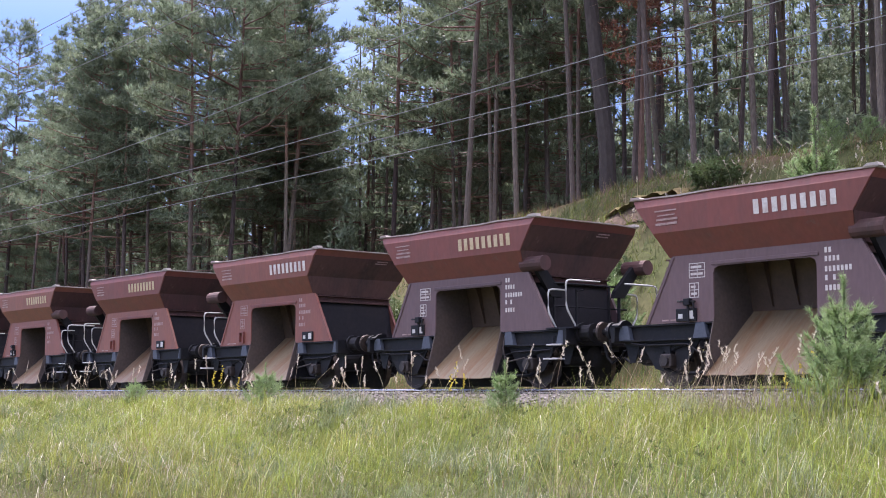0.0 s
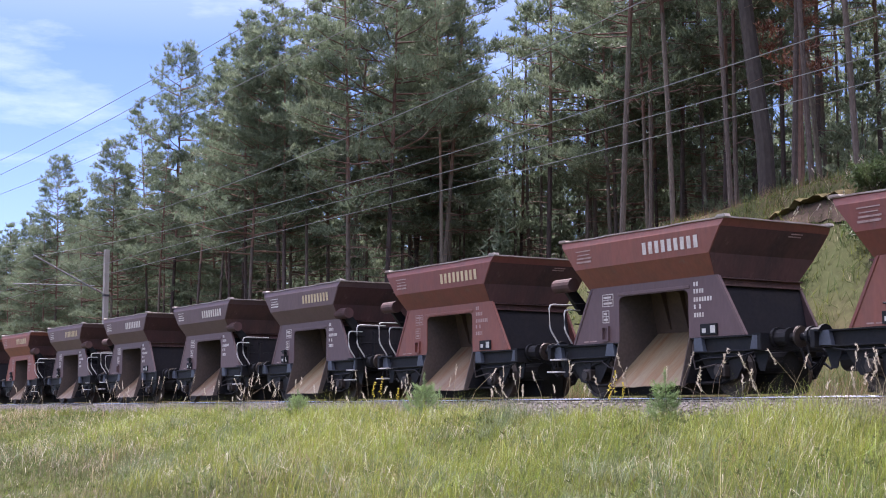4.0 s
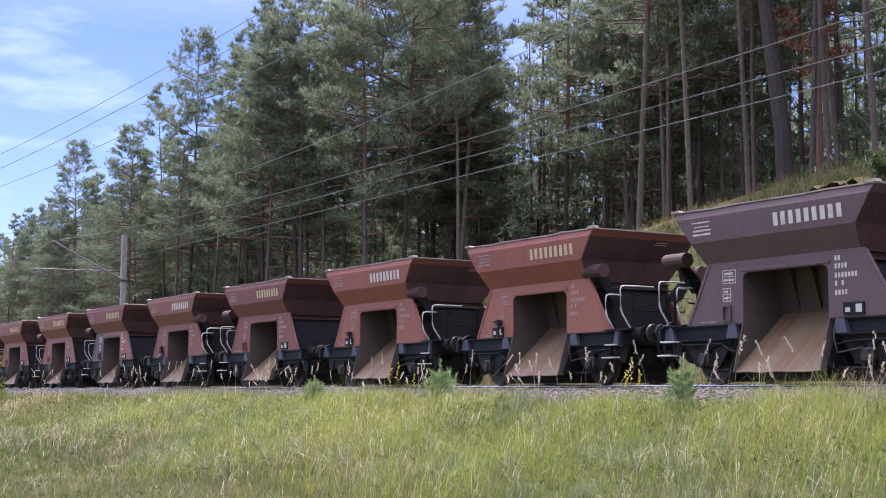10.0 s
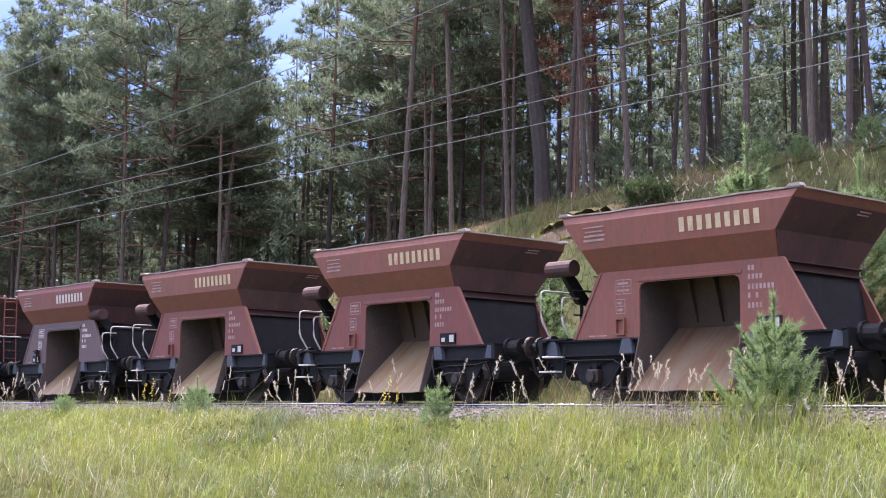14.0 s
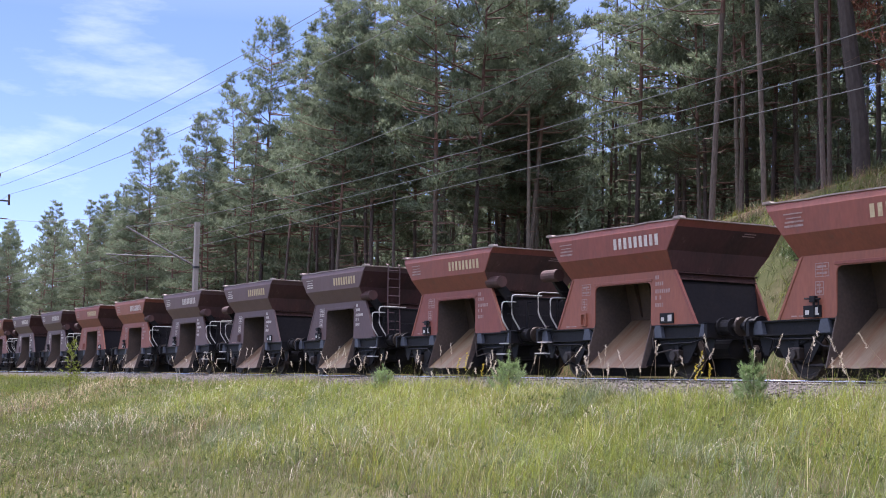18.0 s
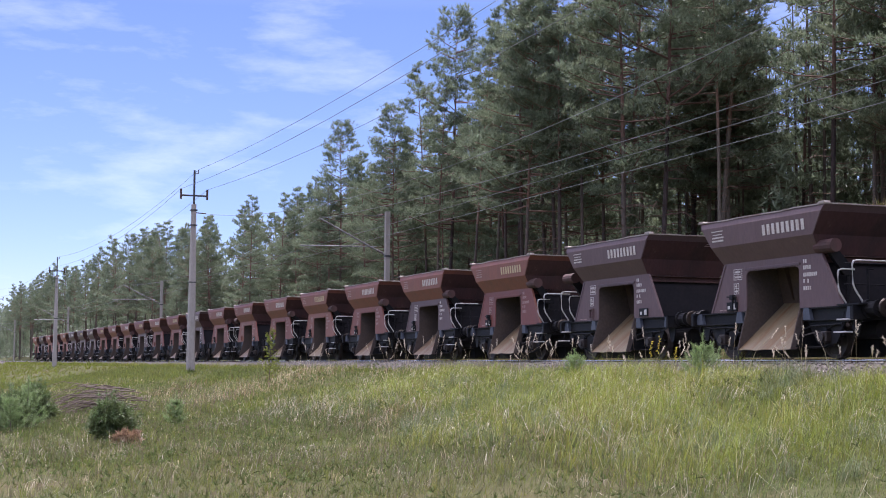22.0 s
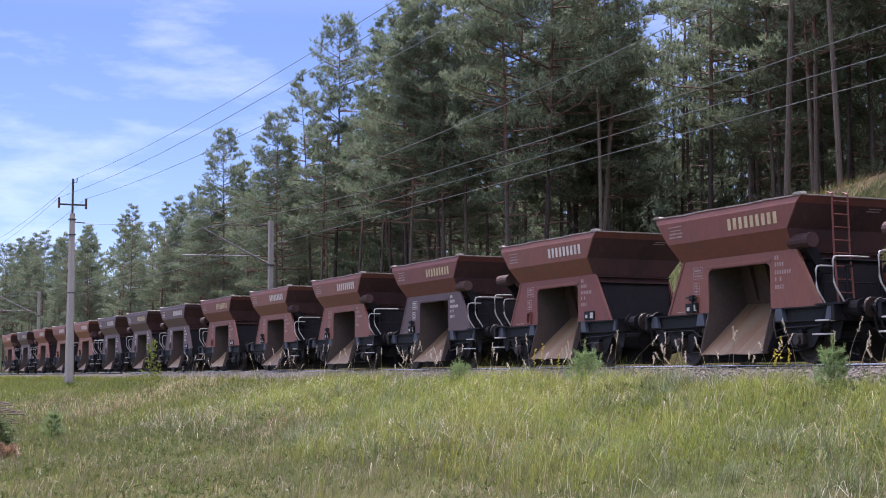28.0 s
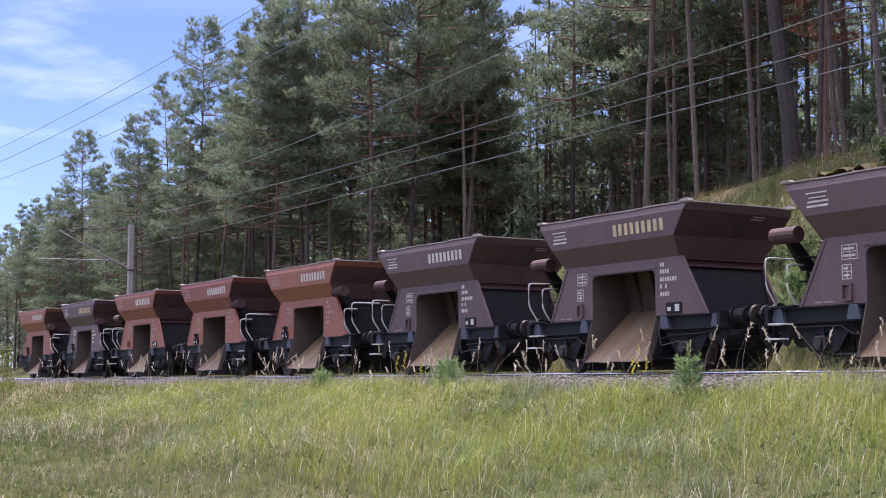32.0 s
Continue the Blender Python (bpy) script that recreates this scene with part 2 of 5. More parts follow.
M_GRASS_TALL = mat("tall_bright_grass", (0.175, 0.22, 0.05), 0.5, spec=0.25, vary=0.22, dirt=(0.24, 0.22, 0.085), dirt_amount=0.7, grain=3, patch=0.35, bump=0, translucent=0.45, random_value=0.35, island=True, trans_colour=(1.1, 1.05, 0.7))
M_GRASS_COOL = mat("grey_green_tussock_grass", (0.125, 0.158, 0.075), 0.5, spec=0.2, vary=0.2, dirt=(0.18, 0.19, 0.11), dirt_amount=0.6, grain=3, patch=0.8, bump=0, translucent=0.35, random_value=0.35, island=True)
M_STRAW = mat("dry_straw_grass", (0.46, 0.39, 0.25), 0.6, vary=0.2, grain=3, patch=0.4, bump=0, translucent=0.35, random_value=0.35, island=True)
M_BARK = mat("pine_bark_grey", (0.088, 0.070, 0.058), 0.9, vary=0.35, dirt=(0.135, 0.10, 0.078), dirt_amount=0.6, grain=14, patch=1.0, bump=0.7, stretch=(1, 1, 0.35), random_value=0.5)
M_BARK_DARK = mat("dark_pine_bark", (0.036, 0.029, 0.025), 0.9, vary=0.35, dirt=(0.06, 0.046, 0.038), dirt_amount=0.6, grain=12, patch=1.0, bump=0.8, stretch=(1, 1, 0.35))
M_TURF = mat("dry_mossy_turf", (0.15, 0.13, 0.06), 0.95, vary=0.35, dirt=(0.16, 0.10, 0.06), dirt_amount=0.7, grain=8, patch=1.5, bump=0.9, spec=0.05)
M_SOIL = mat("dark_eroded_soil", (0.09, 0.065, 0.048), 0.95, vary=0.35, dirt=(0.12, 0.085, 0.06), dirt_amount=0.6, grain=9, patch=1.2, bump=0.9, spec=0.1)
M_BARK_RED = mat("pine_bark_orange", (0.155, 0.095, 0.07), 0.85, vary=0.25, dirt=(0.15, 0.08, 0.055), dirt_amount=0.6, grain=14, patch=1.0, bump=0.4, stretch=(1, 1, 0.4), random_value=0.2)
M_NEEDLE = mat("pine_needles", (0.155, 0.198, 0.125), 0.5, vary=0.25, dirt=(0.22, 0.25, 0.15), dirt_amount=0.8, grain=2.5, patch=0.5, bump=0, translucent=0.5, random_value=0.3, island=True)
M_NEEDLE_YOUNG = mat("young_pine_needles", (0.20, 0.285, 0.115), 0.5, vary=0.2, dirt=(0.30, 0.38, 0.19), dirt_amount=0.6, grain=6, patch=2.0, bump=0, translucent=0.42, random_value=0.3, island=True)
M_NEEDLE_DEAD = mat("dead_orange_needles", (0.20, 0.095, 0.06), 0.7, vary=0.25, grain=3, bump=0, translucent=0.25, random_value=0.3, island=True)
M_LEAF = mat("shrub_leaves", (0.105, 0.15, 0.055), 0.5, vary=0.2, dirt=(0.14, 0.165, 0.07), dirt_amount=0.6, grain=4, bump=0, translucent=0.35, random_value=0.35, island=True)
M_HERB = mat("dark_herb_leaves", (0.10, 0.132, 0.045), 0.85, spec=0.1, vary=0.2, dirt=(0.10, 0.11, 0.05), dirt_amount=0.6, grain=4, bump=0, translucent=0.3, random_value=0.4, island=True)
M_PALE = mat("bleached_dead_grass", (0.46, 0.42, 0.33), 0.55, vary=0.2, dirt=(0.33, 0.30, 0.22), dirt_amount=0.6, grain=3, patch=0.5, bump=0, translucent=0.3, random_value=0.3, island=True)
M_BROWN = mat("brown_bent_grass", (0.27, 0.175, 0.105), 0.7, vary=0.2, dirt=(0.20, 0.17, 0.09), dirt_amount=0.6, grain=3, patch=0.4, bump=0, translucent=0.35, random_value=0.35, island=True)
M_HEATH = mat("dull_heath_stalks", (0.15, 0.115, 0.085), 0.7, vary=0.25, dirt=(0.13, 0.13, 0.07), dirt_amount=0.7, grain=3, patch=0.5, bump=0, translucent=0.3, random_value=0.4, island=True)
M_TWIG = mat("grey_dead_twigs", (0.13, 0.10, 0.08), 0.9, vary=0.3, grain=12)
M_PLUME = mat("pale_seed_heads", (0.64, 0.57, 0.46), 0.8, vary=0.2, grain=6, bump=0, translucent=0.3, random_value=0.2, island=True)
M_FLOWER = mat("yellow_flower", (0.62, 0.50, 0.06), 0.6, vary=0.15, grain=8, bump=0, translucent=0.2)
M_PAPER = mat("white_card", (0.5, 0.49, 0.46), 0.7, vary=0.08, grain=20)


# ---- mesh helpers ----
def part(name, bm, material, parent=None, label="", smooth=False):
    """Link a bmesh as one mesh object, under a thing or a part."""
    me = bpy.data.meshes.new(name)
    bm.to_mesh(me)
    bm.free()
    me.materials.append(material)
    if smooth:
        me.polygons.foreach_set("use_smooth", [True] * len(me.polygons))
    ob = new(name, me)
    if parent:
        ob.parent = parent
    if label:
        ob["label"] = label
    return ob


def from_arrays(name, verts, tris, material, parent=None):
    me = bpy.data.meshes.new(name)
    verts, tris = np.asarray(verts, np.float32), np.asarray(tris, np.int32)
    me.vertices.add(len(verts))
    me.vertices.foreach_set("co", verts.ravel())
    k = tris.shape[1]
    me.loops.add(tris.size)
    me.loops.foreach_set("vertex_index", tris.ravel())
    me.polygons.add(len(tris))
    me.polygons.foreach_set("loop_start", np.arange(0, tris.size, k, dtype=np.int32))
    me.update(calc_edges=True)
    me.materials.append(material)
    ob = new(name, me)
    if parent:
        ob.parent = parent
    return ob


def box(bm, x0, x1, y0, y1, z0, z1, bevel=0.0):
    vs = [bm.verts.new((x, y, z)) for z in (z0, z1) for x, y in ((x0, y0), (x1, y0), (x1, y1), (x0, y1))]
    fs = [bm.faces.new([vs[i] for i in f]) for f in ((3, 2, 1, 0), (4, 5, 6, 7), (0, 1, 5, 4), (1, 2, 6, 5), (2, 3, 7, 6), (3, 0, 4, 7))]
    if bevel:
        bmesh.ops.bevel(bm, geom=list({e for f in fs for e in f.edges}), offset=bevel, segments=1, affect="EDGES")
    return bm


def prism(bm, pts, axis, a, b):
    """A flat polygon (pairs) drawn out along an axis from a to b."""
    def at(p, d):
        return {"x": (d, p[0], p[1]), "y": (p[0], d, p[1]), "z": (p[0], p[1], d)}[axis]
    lo, hi = [bm.verts.new(at(p, a)) for p in pts], [bm.verts.new(at(p, b)) for p in pts]
    n = len(pts)
    bm.faces.new(lo)
    bm.faces.new(hi[::-1])
    for i in range(n):
        bm.faces.new((lo[i], hi[i], hi[(i + 1) % n], lo[(i + 1) % n]))
    bmesh.ops.recalc_face_normals(bm, faces=bm.faces)
    return bm


def tube(bm, path, radius, sides=6, taper=1.0):
    """A round bar along a path of points."""
    path = [Vector(p) for p in path]
    rings = []
    for i, p in enumerate(path):
        d = (path[min(i + 1, len(path) - 1)] - path[max(i - 1, 0)]).normalized()
        q = d.to_track_quat("Z", "Y")
        r = radius * (1 + (taper - 1) * i / max(1, len(path) - 1))
        rings.append([bm.verts.new(p + q @ Vector((math.cos(a) * r, math.sin(a) * r, 0))) for a in (2 * math.pi * k / sides for k in range(sides))])
    for a, b in zip(rings, rings[1:]):
        for k in range(sides):
            bm.faces.new((a[k], a[(k + 1) % sides], b[(k + 1) % sides], b[k]))
    bm.faces.new(rings[0][::-1])
    bm.faces.new(rings[-1])
    return bm


def nb():
    return bmesh.new()


def smoothstep(a, b, x):
    t = np.clip((x - a) / (b - a), 0, 1)
    return t * t * (3 - 2 * t)


# ---- the line of the track: nearly straight, a very wide curve ----
TRACK_Y, CURVE = 19.26, -0.000108


def bend(x):
    """Sideways shift of the line at x, straight on past 330 m."""
    x = np.asarray(x, float)
    e = np.clip(x, -330, 60)
    return CURVE * e * e + 2 * CURVE * e * (x - e)


def height(x, y):
    """The ground: a meadow below the line, its bank, and the wooded hillside beyond."""
    x, y = np.asarray(x, float), np.asarray(y, float)
    v = y - bend(x)
    z = -2.0 + 0.0 * v
    z = z + 0.85 * smoothstep(6.0, 13.0, v) + 0.70 * smoothstep(11.5, 16.8, v)
    rise = 0.20 + 0.80 * smoothstep(-70, -24, x)
    hill = 7.35 * smoothstep(22.4, 31.2, v) + 0.075 * np.clip(v - 31, 0, 60)
    hill = hill + 0.3 * np.sin(x * 0.09 + 1.0) * smoothstep(24, 32, v) * rise
    z = z + rise * hill
    z = z + 0.05 * np.sin(x * 0.5 + 1.3 * np.sin(v * 0.6)) * smoothstep(15.5, 12.0, v) + 0.04 * np.sin(v * 1.1 + 0.4 * x) * smoothstep(16, 12, v)
    return z


# ---- ground, one sheet to the horizon ----
def ground():
    xs = np.concatenate([np.linspace(-2500, -460, 14), np.linspace(-440, -130, 63), np.linspace(-128, 30, 159), np.linspace(40, 1500, 14)])
    ys = np.concatenate([np.linspace(-1500, -40, 10), np.linspace(-30, 0, 11), np.linspace(1, 60, 119), np.linspace(64, 200, 18), np.linspace(260, 2500, 10)])
    gx, gy = np.meshgrid(xs, ys, indexing="ij")
    gz = height(gx, gy)
    v = np.stack([gx, gy, gz], -1).reshape(-1, 3)
    i = np.arange(len(xs) * len(ys)).reshape(len(xs), len(ys))
    q = np.stack([i[:-1, :-1], i[1:, :-1], i[1:, 1:], i[:-1, 1:]], -1).reshape(-1, 4)
    ob = from_arrays("ground", v, q, M_GROUND)
    ob.data.polygons.foreach_set("use_smooth", [True] * len(ob.data.polygons))
    return tagged(ob, "grassy meadow and wooded hillside beside the line", "ground", kind="structure")


ground()


def sweep(name, profile, xs, material, parent=None, label=""):
    """A profile (offset from the track's middle, height) drawn along the line."""
    k = len(profile)
    v = np.array([(x, TRACK_Y + bend(x) + o, z) for x in xs for o, z in profile])
    q = [(i * k + j, i * k + (j + 1) % k, (i + 1) * k + (j + 1) % k, (i + 1) * k + j) for i in range(len(xs) - 1) for j in range(k)]
    ob = from_arrays(name, v, np.array(q), material, parent)
    if label:
        ob["label"] = label
    return ob


LINE_X = np.concatenate([np.linspace(-900, -340, 15), np.linspace(-320, 60, 77), [200, 500]])
bed = sweep("ballast_bed", [(-3.1, -0.75), (-2.45, -0.52), (-1.66, -0.10), (-0.98, -0.095), (-0.86, -0.185), (0.86, -0.185), (0.98, -0.13), (1.7, -0.20), (2.9, -0.85)], LINE_X, M_BALLAST)
tagged(bed, "grey crushed stone ballast bed under the track", "track bed", kind="structure")
track = new("railway_track")
tagged(track, "single railway track with rusty rails on concrete sleepers", "railway track", kind="structure")
for o in (-0.755, 0.755):
    sweep("rail", [(o - 0.065, -0.16), (o - 0.065, -0.145), (o - 0.010, -0.12), (o - 0.010, -0.045), (o - 0.036, -0.043), (o - 0.014, -0.012), (o + 0.014, -0.012),
                   (o + 0.036, -0.043), (o + 0.010, -0.045), (o + 0.010, -0.12), (o + 0.065, -0.145), (o + 0.065, -0.16)], LINE_X, M_RAIL, track, "rusty steel rail")
    head = [(-0.0395, -0.044), (-0.021, -0.002), (-0.010, 0.0), (0.010, 0.0), (0.021, -0.002), (0.0395, -0.044)]
    sweep("rail_head", [(o + a, z) for a, z in head], LINE_X, M_RAILTOP, track, "polished rail head")

# ---- the ballast wagons ----
PITCH = 7.681
X0 = -2.53          # from the wagon's middle to the left end of its rim
AXLES = (-2.03, 2.03)
PAINT = {"R": M_RED, "P": M_PURPLE, "O": M_ORANGE}
MESHES = {}


def shared(key, build, material, smooth=False):
    """Mesh data made once and shared by all wagons that look alike."""
    if key not in MESHES:
        bm = build()
        me = bpy.data.meshes.new(key[0])
        bm.to_mesh(me)
        bm.free()
        me.materials.append(material)
        if smooth:
            me.polygons.foreach_set("use_smooth", [True] * len(me.polygons))
        MESHES[key] = me
    return MESHES[key]


def piece(name, build, material, parent, at=None, key=(), label="", smooth=False):
    ob = new(name, shared((name, material.name, *key), build, material, smooth))
    ob.parent = parent
    if at is not None:
        ob.matrix_basis = at
    if label:
        ob["label"] = label
    return ob


RIM_X, CREASE_X, NECK_X = 2.53, 2.07, 1.92
RIM_Z, CREASE_Z, NECK_Z, FRAME_Z = 3.33, 2.70, 2.28, 1.13


def loft(bm, rings, closed=True):
    vs = [[bm.verts.new(p) for p in r] for r in rings]
    for a, b in zip(vs, vs[1:]):
        n = len(a)
        for i in range(n):
            bm.faces.new((a[i], a[(i + 1) % n], b[(i + 1) % n], b[i]))
    return vs


def rect(x, y, z):
    return [(-x, -y, z), (x, -y, z), (x, y, z), (-x, y, z)]


def hopper_mesh():
    bm = nb()
    loft(bm, [rect(RIM_X - 0.03, 1.37, RIM_Z - 0.02), rect(RIM_X - 0.12, 1.395, RIM_Z - 0.15), rect(CREASE_X - 0.03, 1.37, CREASE_Z + 0.01), rect(NECK_X - 0.03, 1.10, NECK_Z), rect(NECK_X, 1.13, NECK_Z), rect(CREASE_X, 1.40, CREASE_Z), rect(RIM_X - 0.10, 1.445, RIM_Z - 0.15), rect(RIM_X, 1.40, RIM_Z), rect(RIM_X - 0.03, 1.37, RIM_Z - 0.02)])
    bmesh.ops.remove_doubles(bm, verts=bm.verts, dist=0.0005)
    bmesh.ops.recalc_face_normals(bm, faces=bm.faces)
    return bm


def end_sheet_mesh():
    """The end sheet of the hopper, bent at the crease, with shade and grime in its paint."""
    bm = nb()
    rows = ((RIM_X - 0.085, RIM_X - 0.099, RIM_Z - 0.16, 1.41), (CREASE_X + 0.012, CREASE_X - 0.004, CREASE_Z, 1.38), (NECK_X + 0.012, NECK_X - 0.002, NECK_Z, 1.12))
    vs = loft(bm, [[(a, -w, z), (a, w, z), (b, w, z), (b, -w, z)] for a, b, z, w in rows])
    bm.faces.new(vs[0])
    bm.faces.new(vs[-1])
    bmesh.ops.recalc_face_normals(bm, faces=bm.faces)
    return bm


def rim_mesh():
    """The rolled rim, a little wavy from use, with a raised tab at each corner."""
    bm = nb()
    rng = random.Random(3)
    corners = [(1, -1), (1, 1), (-1, 1), (-1, -1)]
    outer, inner, wave = [], [], []
    for (ax, ay), (bx, by) in zip(corners, corners[1:] + corners[:1]):
        n = 9 if ax != bx else 5
        for k in range(n):
            u = k / n
            x, y = ax + (bx - ax) * u, ay + (by - ay) * u
            outer.append((x * (RIM_X + 0.03), y * 1.43))
            inner.append((x * (RIM_X - 0.05), y * 1.36))
            wave.append(rng.uniform(-0.012, 0.010))
    n = len(outer)
    rings = [[bm.verts.new((x, y, RIM_Z + h + w)) for (x, y), w in zip(ring, wave)] for ring, h in ((outer, -0.012), (outer, 0.014), (inner, 0.022), (inner, -0.02))]
    for a, b in zip(rings, rings[1:] + rings[:1]):
        for i in range(n):
            bm.faces.new((a[i], a[(i + 1) % n], b[(i + 1) % n], b[i]))
    for sx, sy in corners:
        prism(bm, [(sx * (RIM_X + 0.06), RIM_Z + 0.0), (sx * (RIM_X - 0.22), RIM_Z + 0.01), (sx * (RIM_X - 0.16), RIM_Z + 0.05), (sx * (RIM_X + 0.03), RIM_Z + 0.055)], "y", sy * 1.30, sy * 1.445)
    bmesh.ops.recalc_face_normals(bm, faces=bm.faces)
    return bm


def side_mesh():
    """The side plate of the body, with its gate opening cut through."""
    r = 0.12
    x0, x1, z1, top = -0.92, 1.20, 2.07, NECK_Z + 0.02
    pts = [(-2.46, FRAME_Z), (-1.84, top), (2.04, top), (2.74, FRAME_Z), (x1, FRAME_Z), (x1, z1 - r), (x1 - 0.03, z1 - 0.04), (x1 - r, z1),
           (x0 + r, z1), (x0 + 0.03, z1 - 0.04), (x0, z1 - r), (x0, FRAME_Z)]
    return prism(nb(), pts, "y", 0.0, 0.03)


def flange_mesh(k):
    """The folded outer edges of the side plate."""
    if k:
        return prism(nb(), [(2.69, FRAME_Z), (2.76, FRAME_Z), (2.06, NECK_Z), (1.99, NECK_Z)], "y", -0.015, 0.05)
    return prism(nb(), [(-2.48, FRAME_Z), (-2.41, FRAME_Z), (-1.79, NECK_Z), (-1.86, NECK_Z)], "y", -0.015, 0.05)


def lintel_mesh():
    return box(nb(), -0.95, 1.25, -0.022, 0.0, 2.09, 2.15, 0.005)


def repaint_mesh():
    """Fresher paint over the lintel and the panel beside the gate opening."""
    return prism(nb(), [(-0.93, 2.155), (-0.93, 2.275), (2.02, 2.275), (2.67, 1.14), (1.215, 1.14), (1.215, 2.155)], "y", -0.003, 0.001)


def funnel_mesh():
    """The sloping near-black sheet that closes the body's end."""
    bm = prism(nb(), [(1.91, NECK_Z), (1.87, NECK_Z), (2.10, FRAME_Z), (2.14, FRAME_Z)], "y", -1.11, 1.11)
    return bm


def end_beam_mesh():
    """The folded cross beam under the hopper's end, between the side plates."""
    return prism(nb(), [(1.93, 2.10), (2.02, 2.10), (2.02, 2.12), (1.95, 2.13), (1.95, 2.22), (2.03, 2.24), (2.03, 2.26), (1.93, 2.26)], "y", -1.118, 1.118)


def ridge_mesh():
    """The saddle between the two chutes."""
    return prism(nb(), [(-0.10, 1.34), (0.0, 1.80), (0.10, 1.34), (0.08, 1.30), (-0.08, 1.30)], "x", -1.24, 1.24)


def gate_mesh():
    """The closed gate plate above one chute."""
    bm = prism(nb(), [(-1.12, 2.24), (-0.31, 2.24), (-0.125, 1.335), (-0.10, 1.335), (-0.27, 2.28), (-1.12, 2.28)], "x", -1.25, 1.25)
    for x in (-0.45, 0.1, 0.65):
        prism(bm, [(-0.80, 2.235), (-0.32, 2.235), (-0.145, 1.40), (-0.19, 1.40), (-0.42, 2.12)], "x", x - 0.012, x + 0.012)
    return bm


def chute_mesh():
    """The sloping steel plate, in slightly buckled strips."""
    bm = nb()
    n = 6
    rows = []
    for i in range(n + 1):
        x = -0.93 + 2.13 * i / n
        w = 0.012 * math.sin(i * 2.4)
        rows.append([bm.verts.new((x, y, z + w)) for y, z in ((-0.10, 1.34), (-0.74, 0.78), (-1.38, 0.22), (-1.385, 0.205), (-0.745, 0.755), (-0.11, 1.31))])
    for a, b in zip(rows, rows[1:]):
        for k in range(6):
            bm.faces.new((a[k], a[(k + 1) % 6], b[(k + 1) % 6], b[k]))
    bm.faces.new(rows[0])
    bm.faces.new(rows[-1][::-1])
    bmesh.ops.recalc_face_normals(bm, faces=bm.faces)
    return bm


def cheek_mesh():
    bm = nb()
    prism(bm, [(-1.115, 2.22), (-1.125, 1.25), (-1.415, 0.21), (-1.28, 0.21), (-0.10, 1.25), (-0.32, 2.22)], "x", -0.012, 0.012)
    return bm


def wheelset_mesh():
    bm = nb()
    for s in (-1, 1):
        prof = [(0.0, 0.10), (0.17, 0.10), (0.19, 0.05), (0.37, 0.045), (0.39, 0.075), (0.455, 0.075), (0.46, -0.045), (0.485, -0.055), (0.485, -0.08), (0.39, -0.07), (0.36, -0.02), (0.17, -0.05), (0.0, -0.08)]
        rings = []
        for k in range(16):
            a = 2 * math.pi * k / 16
            rings.append([bm.verts.new((r * math.cos(a), s * (0.755 + d), r * math.sin(a))) for r, d in prof])
        for k in range(16):
            a, b = rings[k], rings[(k + 1) % 16]
            for j in range(len(prof) - 1):
                bm.faces.new((a[j], a[j + 1], b[j + 1], b[j]))
    tube(bm, [(0, -1.05, 0), (0, 1.05, 0)], 0.08, 10)
    bmesh.ops.remove_doubles(bm, verts=bm.verts, dist=0.0005)
    bmesh.ops.recalc_face_normals(bm, faces=bm.faces)
    return bm


def solebar_mesh(k):
    """The frame girder on one side of the chute: k 0 the longer left one, 1 the right one."""
    bm = nb()
    x0, x1 = ((-3.20, -0.96), (1.24, 3.20))[k]
    pts = [(-0.09, 1.125), (0.02, 1.125), (0.02, 0.835), (-0.09, 0.835), (-0.09, 0.86), (-0.012, 0.865), (-0.012, 1.095), (-0.09, 1.10)]
    prism(bm, pts, "x", x0, x1)
    return bm


def stiffener_mesh():
    return box(nb(), -0.02, 0.02, -0.085, -0.012, 0.865, 1.095)


def headstock_mesh():
    bm = nb()
    box(bm, -0.05, 0.05, -1.28, 1.28, 0.82, 1.13, 0.01)
    box(bm, -0.14, 0.05, -1.28, 1.28, 1.10, 1.135)
    box(bm, 0.05, 0.07, -0.24, 0.24, 0.84, 1.11)
    return bm


def buffer_mesh():
    bm = nb()
    tube(bm, [(0, 0, 0), (0.06, 0, 0)], 0.20, 12)
    tube(bm, [(0.06, 0, 0), (0.30, 0, 0)], 0.155, 12, 0.94)
    tube(bm, [(0.30, 0, 0), (0.36, 0, 0)], 0.175, 12)
    tube(bm, [(0.34, 0, 0), (0.58, 0, 0)], 0.07, 12)
    return bm


def buffer_head_mesh():
    bm = nb()
    tube(bm, [(0.575, 0, 0), (0.60, 0, 0), (0.62, 0, 0)], 0.20, 16, 0.93)
    return bm


def gusset_mesh():
    bm = nb()
    prism(bm, [(-0.16, 0.86), (0.16, 0.86), (0.09, 1.12), (-0.09, 1.12)], "y", -0.11, -0.02)
    return bm


def axle_guard_mesh():
    """A deep W-shaped plate that holds the axle box."""
    bm = nb()
    prism(bm, [(-0.72, 0.86), (-0.34, 0.34), (-0.15, 0.30), (-0.15, 0.64), (0.15, 0.64), (0.15, 0.30), (0.34, 0.34), (0.72, 0.86)], "y", -0.012, 0.012)
    return bm


def centre_sill_mesh():
    return box(nb(), -3.15, 3.15, -0.24, 0.24, 0.72, 1.10, 0.01)


def brake_cylinder_mesh():
    bm = nb()
    tube(bm, [(-0.42, 0, 0), (-0.40, 0, 0), (0.40, 0, 0), (0.42, 0, 0)], 0.20, 12)
    return bm


def hanger_mesh():
    """A V-shaped hanger plate under the frame."""
    return prism(nb(), [(-0.20, 0.84), (0.20, 0.84), (0.06, 0.46), (-0.06, 0.46)], "y", -0.01, 0.01)


